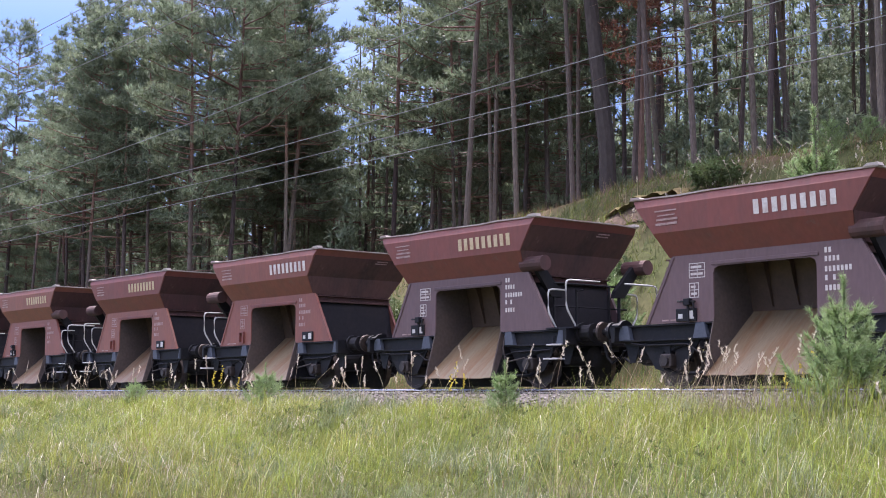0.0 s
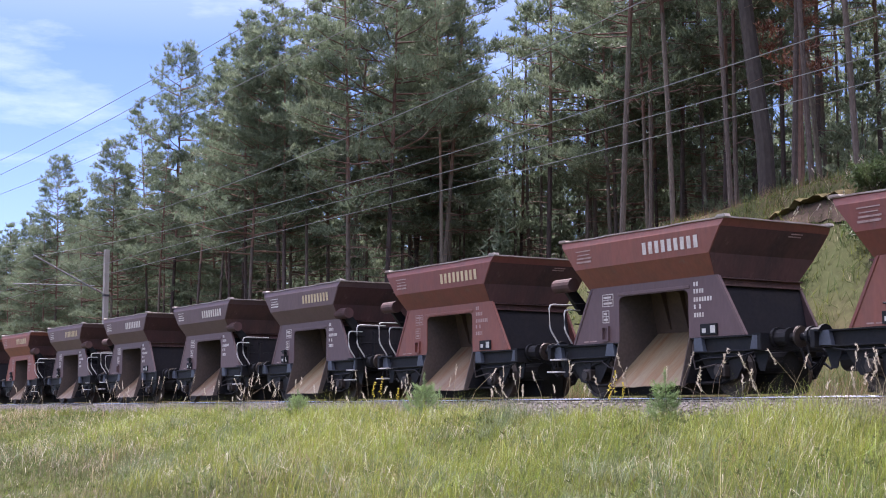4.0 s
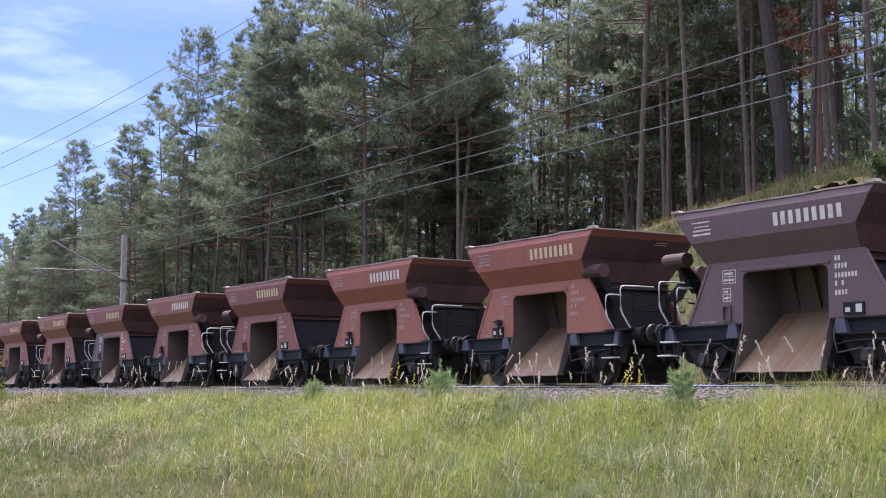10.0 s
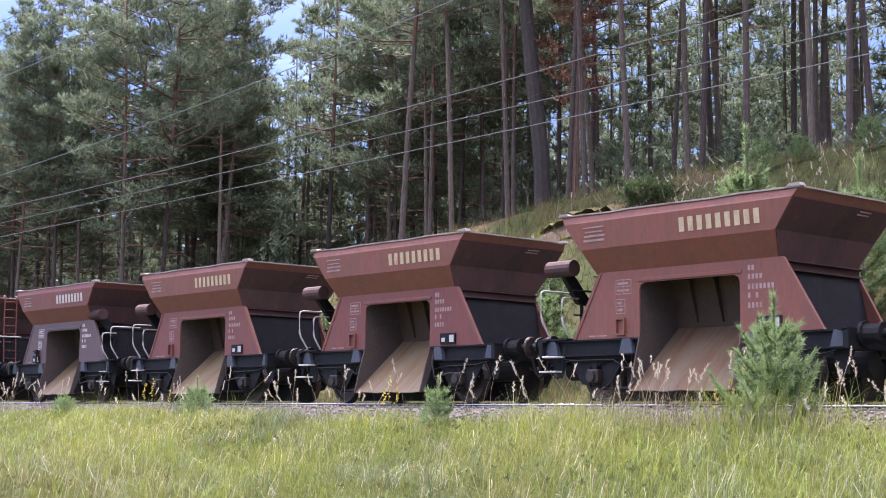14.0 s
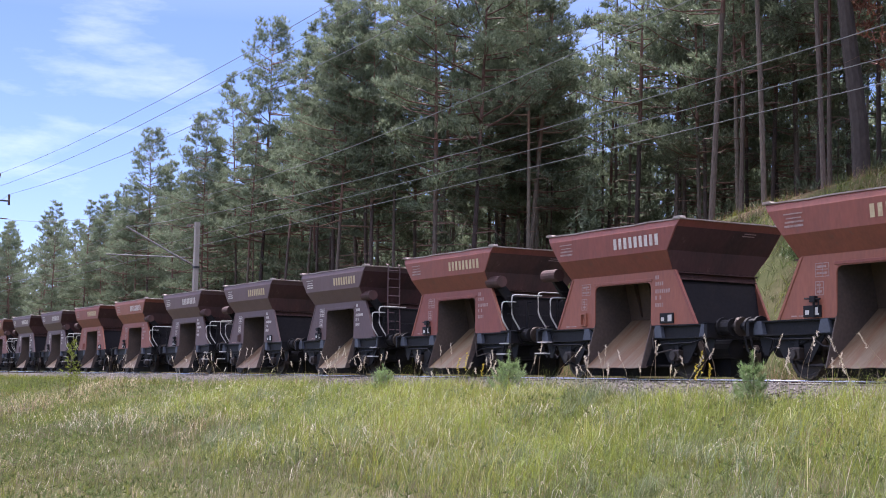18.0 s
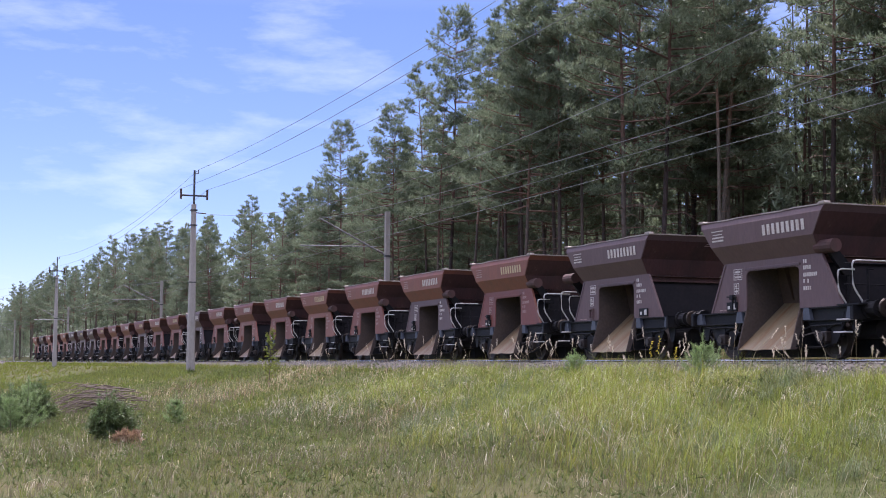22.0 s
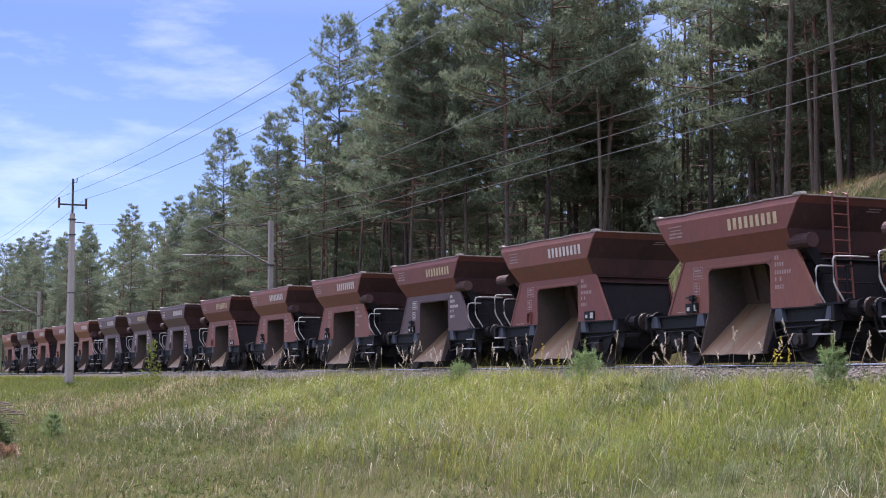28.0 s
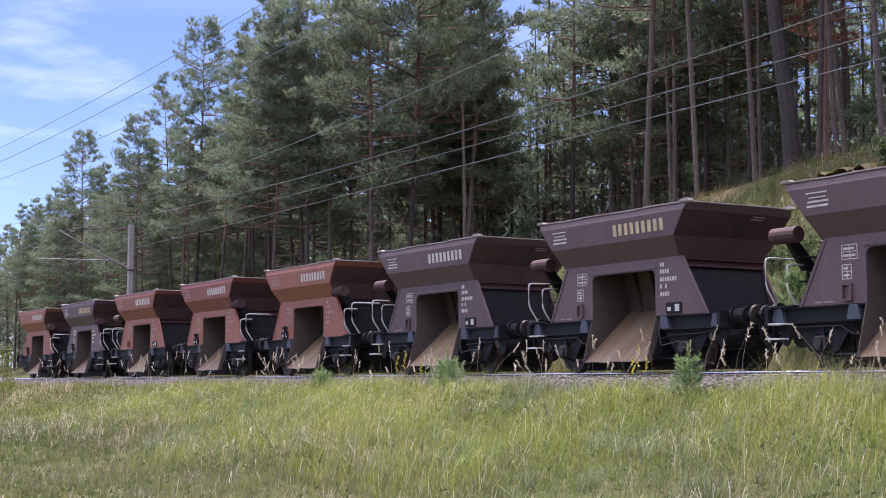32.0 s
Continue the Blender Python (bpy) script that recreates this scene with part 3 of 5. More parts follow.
def trough_mesh():
    """The body of the discharge gear between the chutes."""
    return box(box(nb(), -1.20, 1.20, -0.085, 0.085, 0.60, 1.28), -2.85, 2.85, -0.32, 0.32, 0.05, 0.66)


def tie_bar_mesh():
    return tube(nb(), [(-2.35, 0, 0.40), (-1.9, 0, 0.26), (1.9, 0, 0.26), (2.35, 0, 0.40)], 0.035)


def skirt_mesh():
    """The plate that closes the chute's flank below the frame."""
    return prism(nb(), [(-1.06, 0.84), (-1.30, 0.26), (-0.10, 0.26), (-0.10, 0.84)], "x", -0.012, 0.012)


def axle_box_mesh():
    bm = nb()
    box(bm, -0.13, 0.13, -0.14, 0.10, 0.36, 0.60, 0.025)
    tube(bm, [(0, -0.14, 0.47), (0, -0.19, 0.47)], 0.095, 12)
    return bm


def spring_mesh():
    bm = nb()
    for i in range(6):
        w = 0.56 - 0.075 * i
        z = 0.74 - 0.016 * i
        pts = [(-w, z + 0.05), (-w * 0.5, z + 0.012), (0, z), (w * 0.5, z + 0.012), (w, z + 0.05)]
        prism(bm, pts + [(x, h - 0.013) for x, h in pts[::-1]], "y", -0.05, 0.05)
    box(bm, -0.06, 0.06, -0.065, 0.065, 0.58, 0.76)
    tube(bm, [(-0.56, 0, 0.79), (-0.60, 0, 0.90)], 0.02)
    tube(bm, [(0.56, 0, 0.79), (0.60, 0, 0.90)], 0.02)
    return bm


def hook_mesh():
    bm = nb()
    box(bm, 0.05, 0.30, -0.03, 0.03, 0.94, 1.04, 0.01)
    tube(bm, [(0.30, 0, 1.0), (0.37, 0, 1.04), (0.37, 0, 1.10)], 0.03)
    for s in (-1, 1):
        tube(bm, [(0.26, s * 0.06, 0.98), (0.46, s * 0.06, 0.80), (0.60, s * 0.06, 0.78)], 0.018)
    tube(bm, [(0.22, -0.3, 0.92), (0.32, -0.3, 0.62), (0.50, -0.3, 0.55), (0.62, -0.3, 0.72)], 0.022)
    return bm


def handrail_mesh(kind):
    """A tube that bulges outward over the steps and turns in across the platform."""
    if kind == 0:
        pts = [(-0.98, 1.12), (-1.02, 1.22), (-1.20, 1.47), (-1.24, 1.58), (-1.25, 1.97), (-1.22, 2.04), (-1.14, 2.06), (-0.35, 2.06)]
    else:
        pts = [(-1.00, 1.12), (-1.04, 1.20), (-1.19, 1.42), (-1.22, 1.52), (-1.23, 1.82), (-1.20, 1.89), (-1.12, 1.91), (-0.80, 1.91)]
    return tube(nb(), [(0, y, z) for y, z in pts], 0.019, 6)


def step_mesh():
    return box(nb(), -0.20, 0.20, -0.17, 0.03, -0.015, 0.015, 0.004)


def step_bar_mesh():
    """One bent bar that carries both treads."""
    return tube(nb(), [(-0.19, 0.0, 1.0), (-0.19, -0.03, 0.80), (-0.19, -0.10, 0.54), (0.19, -0.10, 0.54), (0.19, -0.03, 0.80), (0.19, 0.0, 1.0)], 0.016)


def tank_mesh():
    bm = nb()
    tube(bm, [(-0.31, 0, 0), (-0.28, 0, 0), (0.28, 0, 0), (0.31, 0, 0)], 0.15, 14)
    return bm


def tank_bracket_mesh():
    bm = nb()
    prism(bm, [(0.02, -0.14), (0.16, 0.02), (0.66, -0.50), (0.70, -0.64), (0.40, -0.62)], "x", -0.05, 0.05)
    tube(bm, [(0, 0.52, -0.55), (0, 0.52, -1.29)], 0.035)
    return bm


def platform_mesh():
    bm = nb()
    box(bm, -0.35, 0.42, -1.20, 1.20, 1.132, 1.165)
    return bm


def brake_column_mesh():
    bm = nb()
    tube(bm, [(0, -0.4, 1.15), (0, -0.4, 1.95)], 0.03)
    tube(bm, [(0.0, -0.4, 1.92), (0.22, -0.4, 1.92)], 0.02)
    tube(bm, [(0, 0.5, 1.15), (0, 0.5, 2.05)], 0.028)
    tube(bm, [(0, -1.0, 2.05), (0, 1.0, 2.05)], 0.02)
    tube(bm, [(0, -1.0, 1.60), (0, 1.0, 1.60)], 0.018)
    return bm


def ladder_mesh():
    bm = nb()
    for y in (-0.2, 0.2):
        tube(bm, [(0.62, y, 1.16), (0.52, y, 2.3), (0.50, y, 3.38), (0.38, y, 3.42)], 0.022)
    for k in range(8):
        z = 1.4 + 0.26 * k
        tube(bm, [(0.60 - 0.05 * k / 8 - 0.02, -0.2, z), (0.60 - 0.05 * k / 8 - 0.02, 0.2, z)], 0.014)
    return bm


def bars_mesh(rows):
    """Plain painted bars: (left, right, low, high) in metres on a plate that faces the meadow."""
    bm = nb()
    for x0, x1, z0, z1 in rows:
        box(bm, x0, x1, -0.004, 0.002, z0, z1)
    return bm


def emblem_rows():
    """Nine plain blocks as wide and as tall as the painted name."""
    return [(0.188 * k, 0.188 * k + 0.108, 0.0, 0.24) for k in range(9)]


def number_rows():
    rng = random.Random(4)
    out = []
    for z, n in ((0.60, 2), (0.46, 5), (0.30, 7), (0.16, 3), (0.0, 4)):
        for k in range(n):
            if rng.random() < 0.88:
                out.append((0.075 * k, 0.075 * k + 0.045, z, z + 0.085))
    return out


def note_rows():
    return [(0, 0.5, 0.24, 0.262), (0.05, 0.46, 0.16, 0.18), (0.02, 0.52, 0.08, 0.115), (0.0, 0.5, 0.0, 0.04)]


def table_rows():
    out = []
    for z0, w in ((0.0, 0.22), (0.34, 0.36)):
        h = 0.26
        out += [(0, w, z0, z0 + 0.014), (0, w, z0 + h - 0.014, z0 + h), (0, 0.014, z0, z0 + h), (w - 0.014, w, z0, z0 + h), (0, w, z0 + h * 0.5, z0 + h * 0.5 + 0.012),
                (0.04, w - 0.05, z0 + 0.05, z0 + 0.09), (0.04, w - 0.08, z0 + 0.17, z0 + 0.21), (w * 0.5, w * 0.5 + 0.012, z0, z0 + h)]
    return out


def foot_note_rows():
    return [(0, 0.16, 0, 0.025), (0.20, 0.42, 0, 0.025)]


def small_frame_mesh():
    bm = nb()
    for x0, x1, z0, z1 in ((0, 0.22, 0, 0.03), (0, 0.22, 0.27, 0.30), (0, 0.03, 0.03, 0.27), (0.19, 0.22, 0.03, 0.27)):
        box(bm, x0, x1, -0.05, 0.0, z0, z1)
    return bm


def lever_mesh():
    bm = nb()
    tube(bm, [(-0.14, -0.05, 0.38), (0.26, -0.05, 0.36)], 0.02)
    box(bm, 0.02, 0.16, -0.10, 0.0, 0.30, 0.42, 0.01)
    tube(bm, [(0.10, -0.05, 0.30), (0.10, -0.05, 0.02)], 0.025)
    tube(bm, [(0.22, -0.05, 0.36), (0.24, -0.06, 0.10)], 0.016)
    return bm


def card_box_mesh():
    bm = nb()
    box(bm, 0.0, 0.46, -0.035, 0.0, 0.0, 0.22, 0.006)
    return bm


def pipe_mesh():
    bm = nb()
    tube(bm, [(-3.0, -0.35, 0.72), (3.0, -0.35, 0.72)], 0.03)
    tube(bm, [(-1.6, 0.3, 0.55), (1.6, 0.3, 0.55)], 0.035)
    for x in (-2.35, 2.35, -1.7, 1.7):
        tube(bm, [(x, -0.9, 0.5), (x, 0.9, 0.5)], 0.04)
    return bm


def air_pipe_mesh(k):
    """The bent air pipe under the near girder, on the left or the right of the chute."""
    if k:
        return tube(nb(), [(1.30, -1.12, 0.66), (1.60, -1.12, 0.72), (2.60, -1.12, 0.74), (2.90, -1.12, 0.80), (3.10, -1.10, 0.97)], 0.017)
    return tube(nb(), [(-3.10, -1.10, 0.95), (-2.85, -1.12, 0.80), (-2.55, -1.12, 0.76), (-1.55, -1.12, 0.76), (-1.30, -1.12, 0.62), (-1.12, -1.12, 0.60)], 0.017)


def gate_lever_mesh():
    """The lever that opens the gate, with its fork and link."""
    bm = nb()
    tube(bm, [(1.34, -1.16, 1.02), (1.34, -1.20, 0.80), (1.42, -1.20, 0.52), (1.95, -1.16, 0.60)], 0.017)
    return bm


def air_hose_mesh():
    return tube(nb(), [(0, 0, 0.95), (0.10, -0.02, 0.86), (0.18, -0.02, 0.60), (0.30, 0.0, 0.48), (0.44, 0.02, 0.58)], 0.026)


def brake_block_mesh():
    bm = nb()
    box(bm, -0.05, 0.05, -0.06, 0.06, 0.34, 0.64, 0.02)
    tube(bm, [(0, 0, 0.62), (0.05, 0, 0.86)], 0.025)
    return bm


COLOURS = {"R": "red-brown", "P": "dark purple-brown", "O": "orange-red"}
WHEELS, MARKS = [], []


def wagon(top, body, end, ladder=False, faded=False, shift=0.0, repaint=False):
    """One two-axle ballast hopper wagon. end: 1 when its railed platform is at the +x end, -1 at the other."""
    w = new("hopper_wagon")
    text = COLOURS[top] if top == body else COLOURS[top] + " and " + COLOURS[body]
    tagged(w, f"{text} two-axle ballast hopper wagon with open side chute", "railway wagon", group="wagons of the ballast train")
    pt, pb = PAINT[top], PAINT[body]
    letter = M_YELLOW if faded else M_WHITE
    piece("hopper", hopper_mesh, pt, w)
    piece("rim", rim_mesh, M_RIM, w, label="worn pale steel rim")
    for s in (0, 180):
        piece("end_sheet", end_sheet_mesh, M_SHADE_GRIME, w, pose(0, 0, 0, 0, 0, s), label="dark ribbed end sheet, shade and grime in its paint")
        piece("end_beam", end_beam_mesh, M_SHADE_GRIME, w, pose(0, 0, 0, 0, 0, s))
        piece("funnel_wall", funnel_mesh, M_BAY_SHADE, w, pose(0, 0, 0, 0, 0, s), label="near-black funnel wall, bay shade in its colour")
    piece("ridge", ridge_mesh, M_INNER, w, label="dusty steel ridge inside")
    for s in (-1, 1):
        turn = pose(0, 0, 0) if s < 0 else pose(0, 0, 0, 0, 0, 180)
        piece("side_plate", side_mesh, pb, w, turn @ pose(0, -1.15, 0))
        ch = piece("chute", chute_mesh, M_CHUTE, w, turn, label="rust-streaked bare steel chute")
        for x in (-0.93, 1.21):
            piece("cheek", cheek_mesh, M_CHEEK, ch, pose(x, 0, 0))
        piece("gate", gate_mesh, M_INNER, w, turn, label="closed dusty gate plate")
        piece("edge_flange", lambda: flange_mesh(0), pb, w, turn @ pose(0, -1.15, 0), key=(0,))
        piece("edge_flange", lambda: flange_mesh(1), pb, w, turn @ pose(0, -1.15, 0), key=(1,))
        if s < 0:
            piece("lintel", lintel_mesh, pb, w, turn @ pose(0, -1.15, 0))
        for k in (0, 1):
            piece("solebar", lambda k=k: solebar_mesh(k), M_BLACK, w, turn @ pose(0, -1.06, 0), key=(k,))
        for x in (-3.02, -1.22, 1.46, 3.02) if s < 0 else ():
            piece("gusset", gusset_mesh, M_BLUEGREY, w, turn @ pose(x, -1.06, 0), label="blue-grey painted gusset")
        piece("headstock", headstock_mesh, M_BLACK, w, pose(s * 3.20, 0, 0, 0, 0, 0 if s > 0 else 180))
        piece("coupling", hook_mesh, M_BLACK, w, pose(s * 3.20, 0, 0, 0, 0, 0 if s > 0 else 180))
        for x in (-0.965, 1.245):
            piece("flank_plate", skirt_mesh, M_BLACK, w, turn @ pose(x, 0, 0))
        for x in (-2.98, 2.98) if s < 0 else ():
            piece("hanger", hanger_mesh, M_BLACK, w, turn @ pose(x, -0.98, 0))
        for x in AXLES:
            piece("axle_guard", axle_guard_mesh, M_BLACK, w, pose(x, s * 1.03, 0))
            piece("axle_box", axle_box_mesh, M_GREASE, w, pose(x, s * 1.03, 0, 0, 0, 0 if s < 0 else 180))
            piece("leaf_spring", spring_mesh, M_BLACK, w, pose(x, s * 1.03, 0))
            if s < 0:
                piece("brake_block", brake_block_mesh, M_GREASE, w, pose(x + (0.56 if x < 0 else -0.56), s * 0.755, 0))
        for x in (-1, 1):
            bu = piece("buffer", buffer_mesh, M_BLACK, w, pose(x * 3.25, s * 0.875, 1.05, 0, 0, 0 if x > 0 else 180))
            piece("buffer_head", buffer_head_mesh, M_GREASE, bu, label="greasy dark steel buffer head")
    for x in AXLES:
        ws = piece("wheelset", wheelset_mesh, M_GREASE, w, pose(x, 0, 0.46), smooth=False)
        WHEELS.append(ws)
    piece("gear_trough", trough_mesh, M_BLACK, w)
    for y in (-0.98, 0.98):
        piece("tie_bar", tie_bar_mesh, M_BLACK, w, pose(0, y, 0))
    piece("centre_sill", centre_sill_mesh, M_BLACK, w)
    for x in (-2.75, 2.75):
        piece("brake_cylinder", brake_cylinder_mesh, M_BLACK, w, pose(x, -0.45, 0.62))
    piece("brake_rigging", pipe_mesh, M_BLACK, w)
    for k in (0, 1):
        piece("air_pipe", lambda k=k: air_pipe_mesh(k), M_BLACK, w, key=(k,), label="thin bent air pipe")
    piece("gate_lever", gate_lever_mesh, M_GREASE, w, label="rubbed gate lever")
    for x in (-3.30, 3.30):
        piece("air_hose", air_hose_mesh, M_BLACK, w, pose(x, -0.40, 0, 0, 0, 0 if x > 0 else 180))
    MARKS.append(piece("end_note", lambda: bars_mesh([(0, 0.34, 0, 0.022), (0.04, 0.36, 0.06, 0.082)]), M_FAINT, w, pose(2.39, 0.35, 3.06, 0, 0, 90) @ pose(0, -0.022, 0, 37.7)))
    e = end
    flip = pose(0, 0, 0) if e > 0 else pose(0, 0, 0, 0, 0, 180)
    piece("platform", platform_mesh, M_BLACK, w, flip @ pose(2.95, 0, 0))
    piece("brake_column", brake_column_mesh, M_BLACK, w, flip @ pose(2.62, 0, 0))
    for s in (-1, 1):
        side = pose(0, 0, 0) if s < 0 else pose(0, 0, 0, 0, 0, 180)
        ex = e if s < 0 else -e
        for k, dx in ((0, 3.22), (1, 2.70)):
            piece("handrail", lambda k=k: handrail_mesh(k), M_RAILING, w, side @ pose(ex * dx, 0, 0), key=(k,), label="curved pale grey handrail", smooth=True)
        for z, y in ((0.83, -1.14), (0.56, -1.22)):
            piece("step", step_mesh, M_RAILING, w, side @ pose(ex * 2.93, y, z), label="pale steel step tread")
        piece("step_bar", step_bar_mesh, M_BLACK, w, side @ pose(ex * 2.93, -1.12, 0))
        tank = piece("air_tank", tank_mesh, M_SHADE_GRIME, w, side @ pose(2.20 if ex > 0 else -2.80, -1.12, 2.44), smooth=False)
        piece("tank_bracket", tank_bracket_mesh, M_BLACK, tank)
        turn = pose(0, 0, 0) if s < 0 else pose(0, 0, 0, 0, 0, 180)
        lean = turn @ pose(0, -1.4265, 2.95) @ pose(0, 0, 0, 5.4)
        if s > 0:
            continue
        MARKS.append(piece("emblem", lambda: bars_mesh(emblem_rows()), letter, w, lean @ pose(0.19 + shift, -0.004, -0.125), label="plain pale painted blocks"))
        MARKS.append(piece("notice", lambda: bars_mesh(note_rows()), M_WHITE if top == "P" else M_FAINT, w, lean @ pose(-1.98, -0.004, -0.12)))
        face = turn @ pose(0, -1.151, 0)
        MARKS.append(piece("number_block", lambda: bars_mesh(number_rows()), M_WHITE if body == "P" else M_FAINT, w, face @ pose(1.36, 0, 1.52)))
        MARKS.append(piece("data_table", lambda: bars_mesh(table_rows()), M_WHITE if body == "P" else M_FAINT, w, face @ pose(-1.46, 0, 1.55)))
        MARKS.append(piece("foot_note", lambda: bars_mesh(foot_note_rows()), M_FAINT, w, face @ pose(-2.1, 0, 1.17)))
        if e > 0:
            piece("lever", lever_mesh, M_BLACK, w, face @ pose(-1.55, 0, 1.12))
            bx = piece("card_box", card_box_mesh, M_BLACK, w, face @ pose(-1.75, 0, 1.15))
        else:
            piece("small_frame", small_frame_mesh, pb, w, face @ pose(-1.45, 0, 1.18))
            bx = piece("card_box", card_box_mesh, M_BLACK, w, face @ pose(1.55, 0, 1.16))
        MARKS.append(piece("card", lambda: bars_mesh([(0.29, 0.42, 0.04, 0.18), (0.06, 0.16, 0.05, 0.13)]), M_PAPER, bx, pose(0, -0.036, 0), label="white card"))
    if repaint:
        piece("repainted_panel", repaint_mesh, M_ORANGE, w, pose(0, -1.15, 0), label="fresher orange-red paint")
    if ladder:
        piece("ladder", ladder_mesh, pb, w, flip @ pose(2.05, -0.45 * e, 0))
    return w


# colours of hopper and body, end of the platform; from the first wagon that passes to the last
TRAIN = """RRr RRl RPr RPr RRl RRl RRr RRr RRr RPl RRl PPr PPr PPl PPr OOr RRl OOrL PPl OOr OOr RRl RRr RPl RRl RRl
RRl RPr RRrL RRl PPl OOr OOl OOr PPrL PPl PPr OOr OOl PPr PPl RRr RPr RRr RRr RRr RRl RRr PPl RRrL RRl RPr RRr RRr
RRl PPl PPl PPl OOr OOr OOl PPr OOr""".split()
FIRST = -9
random.seed(7)
WAGONS = [wagon(c[0], c[1], 1 if c[2] == "r" else -1, "L" in c, random.random() < 0.4, 0.22 if i == 4 else 0.0, i == 23) for i, c in enumerate(TRAIN)]

for ob in MARKS:
    ob["kind"] = "stuff"


def travel(t):
    """How far the train has gone at t seconds, in wagon lengths."""
    return -9.2497 + 1.51473 * t + 0.00319319 * t ** 2 + 6.93191e-05 * t ** 3 - 1.06908e-06 * t ** 4


def train_pose(x):
    yaw = math.degrees(math.atan(2 * CURVE * max(min(x, 60), -330)))
    return pose(x, TRACK_Y + float(bend(x)), 0, 0, 0, yaw)


def motions():
    for i, w in enumerate(WAGONS):
        rows = [(t, train_pose((travel(t) - (FIRST + i)) * PITCH - X0)) for t in [2.0 * k for k in range(17)]]
        walk(w, rows)
    # wheels roll: less than a quarter turn from row to row, alike on every axle
    rows, n = [], 780
    for k in range(n + 1):
        t = 32.0 * k / n
        turn = math.degrees((travel(t) - travel(0)) * PITCH / 0.46)
        rows.append((t, turn))
    for x in AXLES:
        ours = [o for o in WHEELS if abs(o.location.x - x) < 0.01]
        lead = ours[0]
        walk(lead, [(t, pose(x, 0, 0.46) @ Matrix.Rotation(radians(a), 4, "Y")) for t, a in rows])
        for o in ours[1:]:
            o.rotation_mode = "QUATERNION"
            o.animation_data_create().action = lead.animation_data.action
            o.animation_data.action_slot = lead.animation_data.action_slot


# ---- plants ----
def tufts(centres, outward, count, length, width, rng, spread=0.9):
    """Needle clusters: thin pointed triangles that fan out from each centre."""
    n = len(centres)
    c = np.repeat(centres, count, 0)
    d = np.repeat(outward, count, 0) + rng.normal(0, spread, (n * count, 3))
    d /= np.linalg.norm(d, axis=1)[:, None] + 1e-9
    side = np.cross(d, rng.normal(0, 1, (n * count, 3)))
    side /= np.linalg.norm(side, axis=1)[:, None] + 1e-9
    ln = length * rng.uniform(0.6, 1.3, (n * count, 1))
    base = c + d * ln * 0.05
    v = np.stack([base - side * width, base + side * width, c + d * ln], 1).reshape(-1, 3)
    return v, np.arange(len(v)).reshape(-1, 3)


def pine_plan(seed, h, bare, spread, density, cone=False):
    """The axis, branches and needle clusters of one Scots pine of height h."""
    rng = np.random.RandomState(seed)
    lean, curve = rng.normal(0, 0.018, 2), rng.normal(0, 0.5, 2)

    def axis(z):
        u = z / h
        return np.array([lean[0] * z + curve[0] * u * u, lean[1] * z + curve[1] * u * u, z])
    cen, out, branches = [], [], []
    count = int(44 * density)
    for i in range(count):
        u = bare + (1 - bare) * ((i + rng.uniform(0, 1)) / count) ** (0.85 if cone else 1.0)
        p0 = axis(u * h)
        a = rng.uniform(0, 2 * math.pi)
        v = (u - bare) / (1 - bare)
        if cone:
            reach = spread * (0.12 + 1.05 * (1 - v) ** 0.8) * rng.uniform(0.7, 1.15)
        else:
            reach = spread * (0.45 + 0.8 * math.sin(math.pi * min(1, 0.25 + 0.75 * v)) ** 0.7) * (1 - 0.78 * v ** 2.2) * rng.uniform(0.5, 1.2)
        d = np.array([math.cos(a), math.sin(a), rng.uniform(-0.08, 0.3) + 0.4 * v])
        tip = p0 + d * reach
        branches.append((p0, p0 + d * reach * 0.55 + np.array([0, 0, -0.06 * reach]), tip, 0.016 + 0.009 * reach))
        # flat sprays of side twigs, each set with upswept needle shoots
        m = int(4 + 5.5 * reach)
        for k in range(m):
            f = 0.28 + 0.74 * (k + rng.uniform(0, 1)) / m
            q0 = p0 * (1 - f) + tip * f
            b = a + (1 if k % 2 else -1) * rng.uniform(0.35, 1.15)
            ln = (0.22 + 0.36 * reach * (1.15 - f)) * rng.uniform(0.7, 1.25)
            td = np.array([math.cos(b), math.sin(b), rng.uniform(0.0, 0.55)])
            for g in (0.3, 0.55, 0.8, 1.05):
                cen.append(q0 + td * ln * g + rng.normal(0, 0.07, 3) + np.array([0, 0, 0.05]))
                o = td * 0.45 + np.array([0, 0, 0.75])
                out.append(o / np.linalg.norm(o))
    for k in range(16):
        cen.append(axis(h * rng.uniform(0.93, 1.0)) + rng.normal(0, 0.10, 3))
        out.append(np.array([0, 0, 1.0]))
    return rng, axis, branches, np.array(cen), np.array(out)


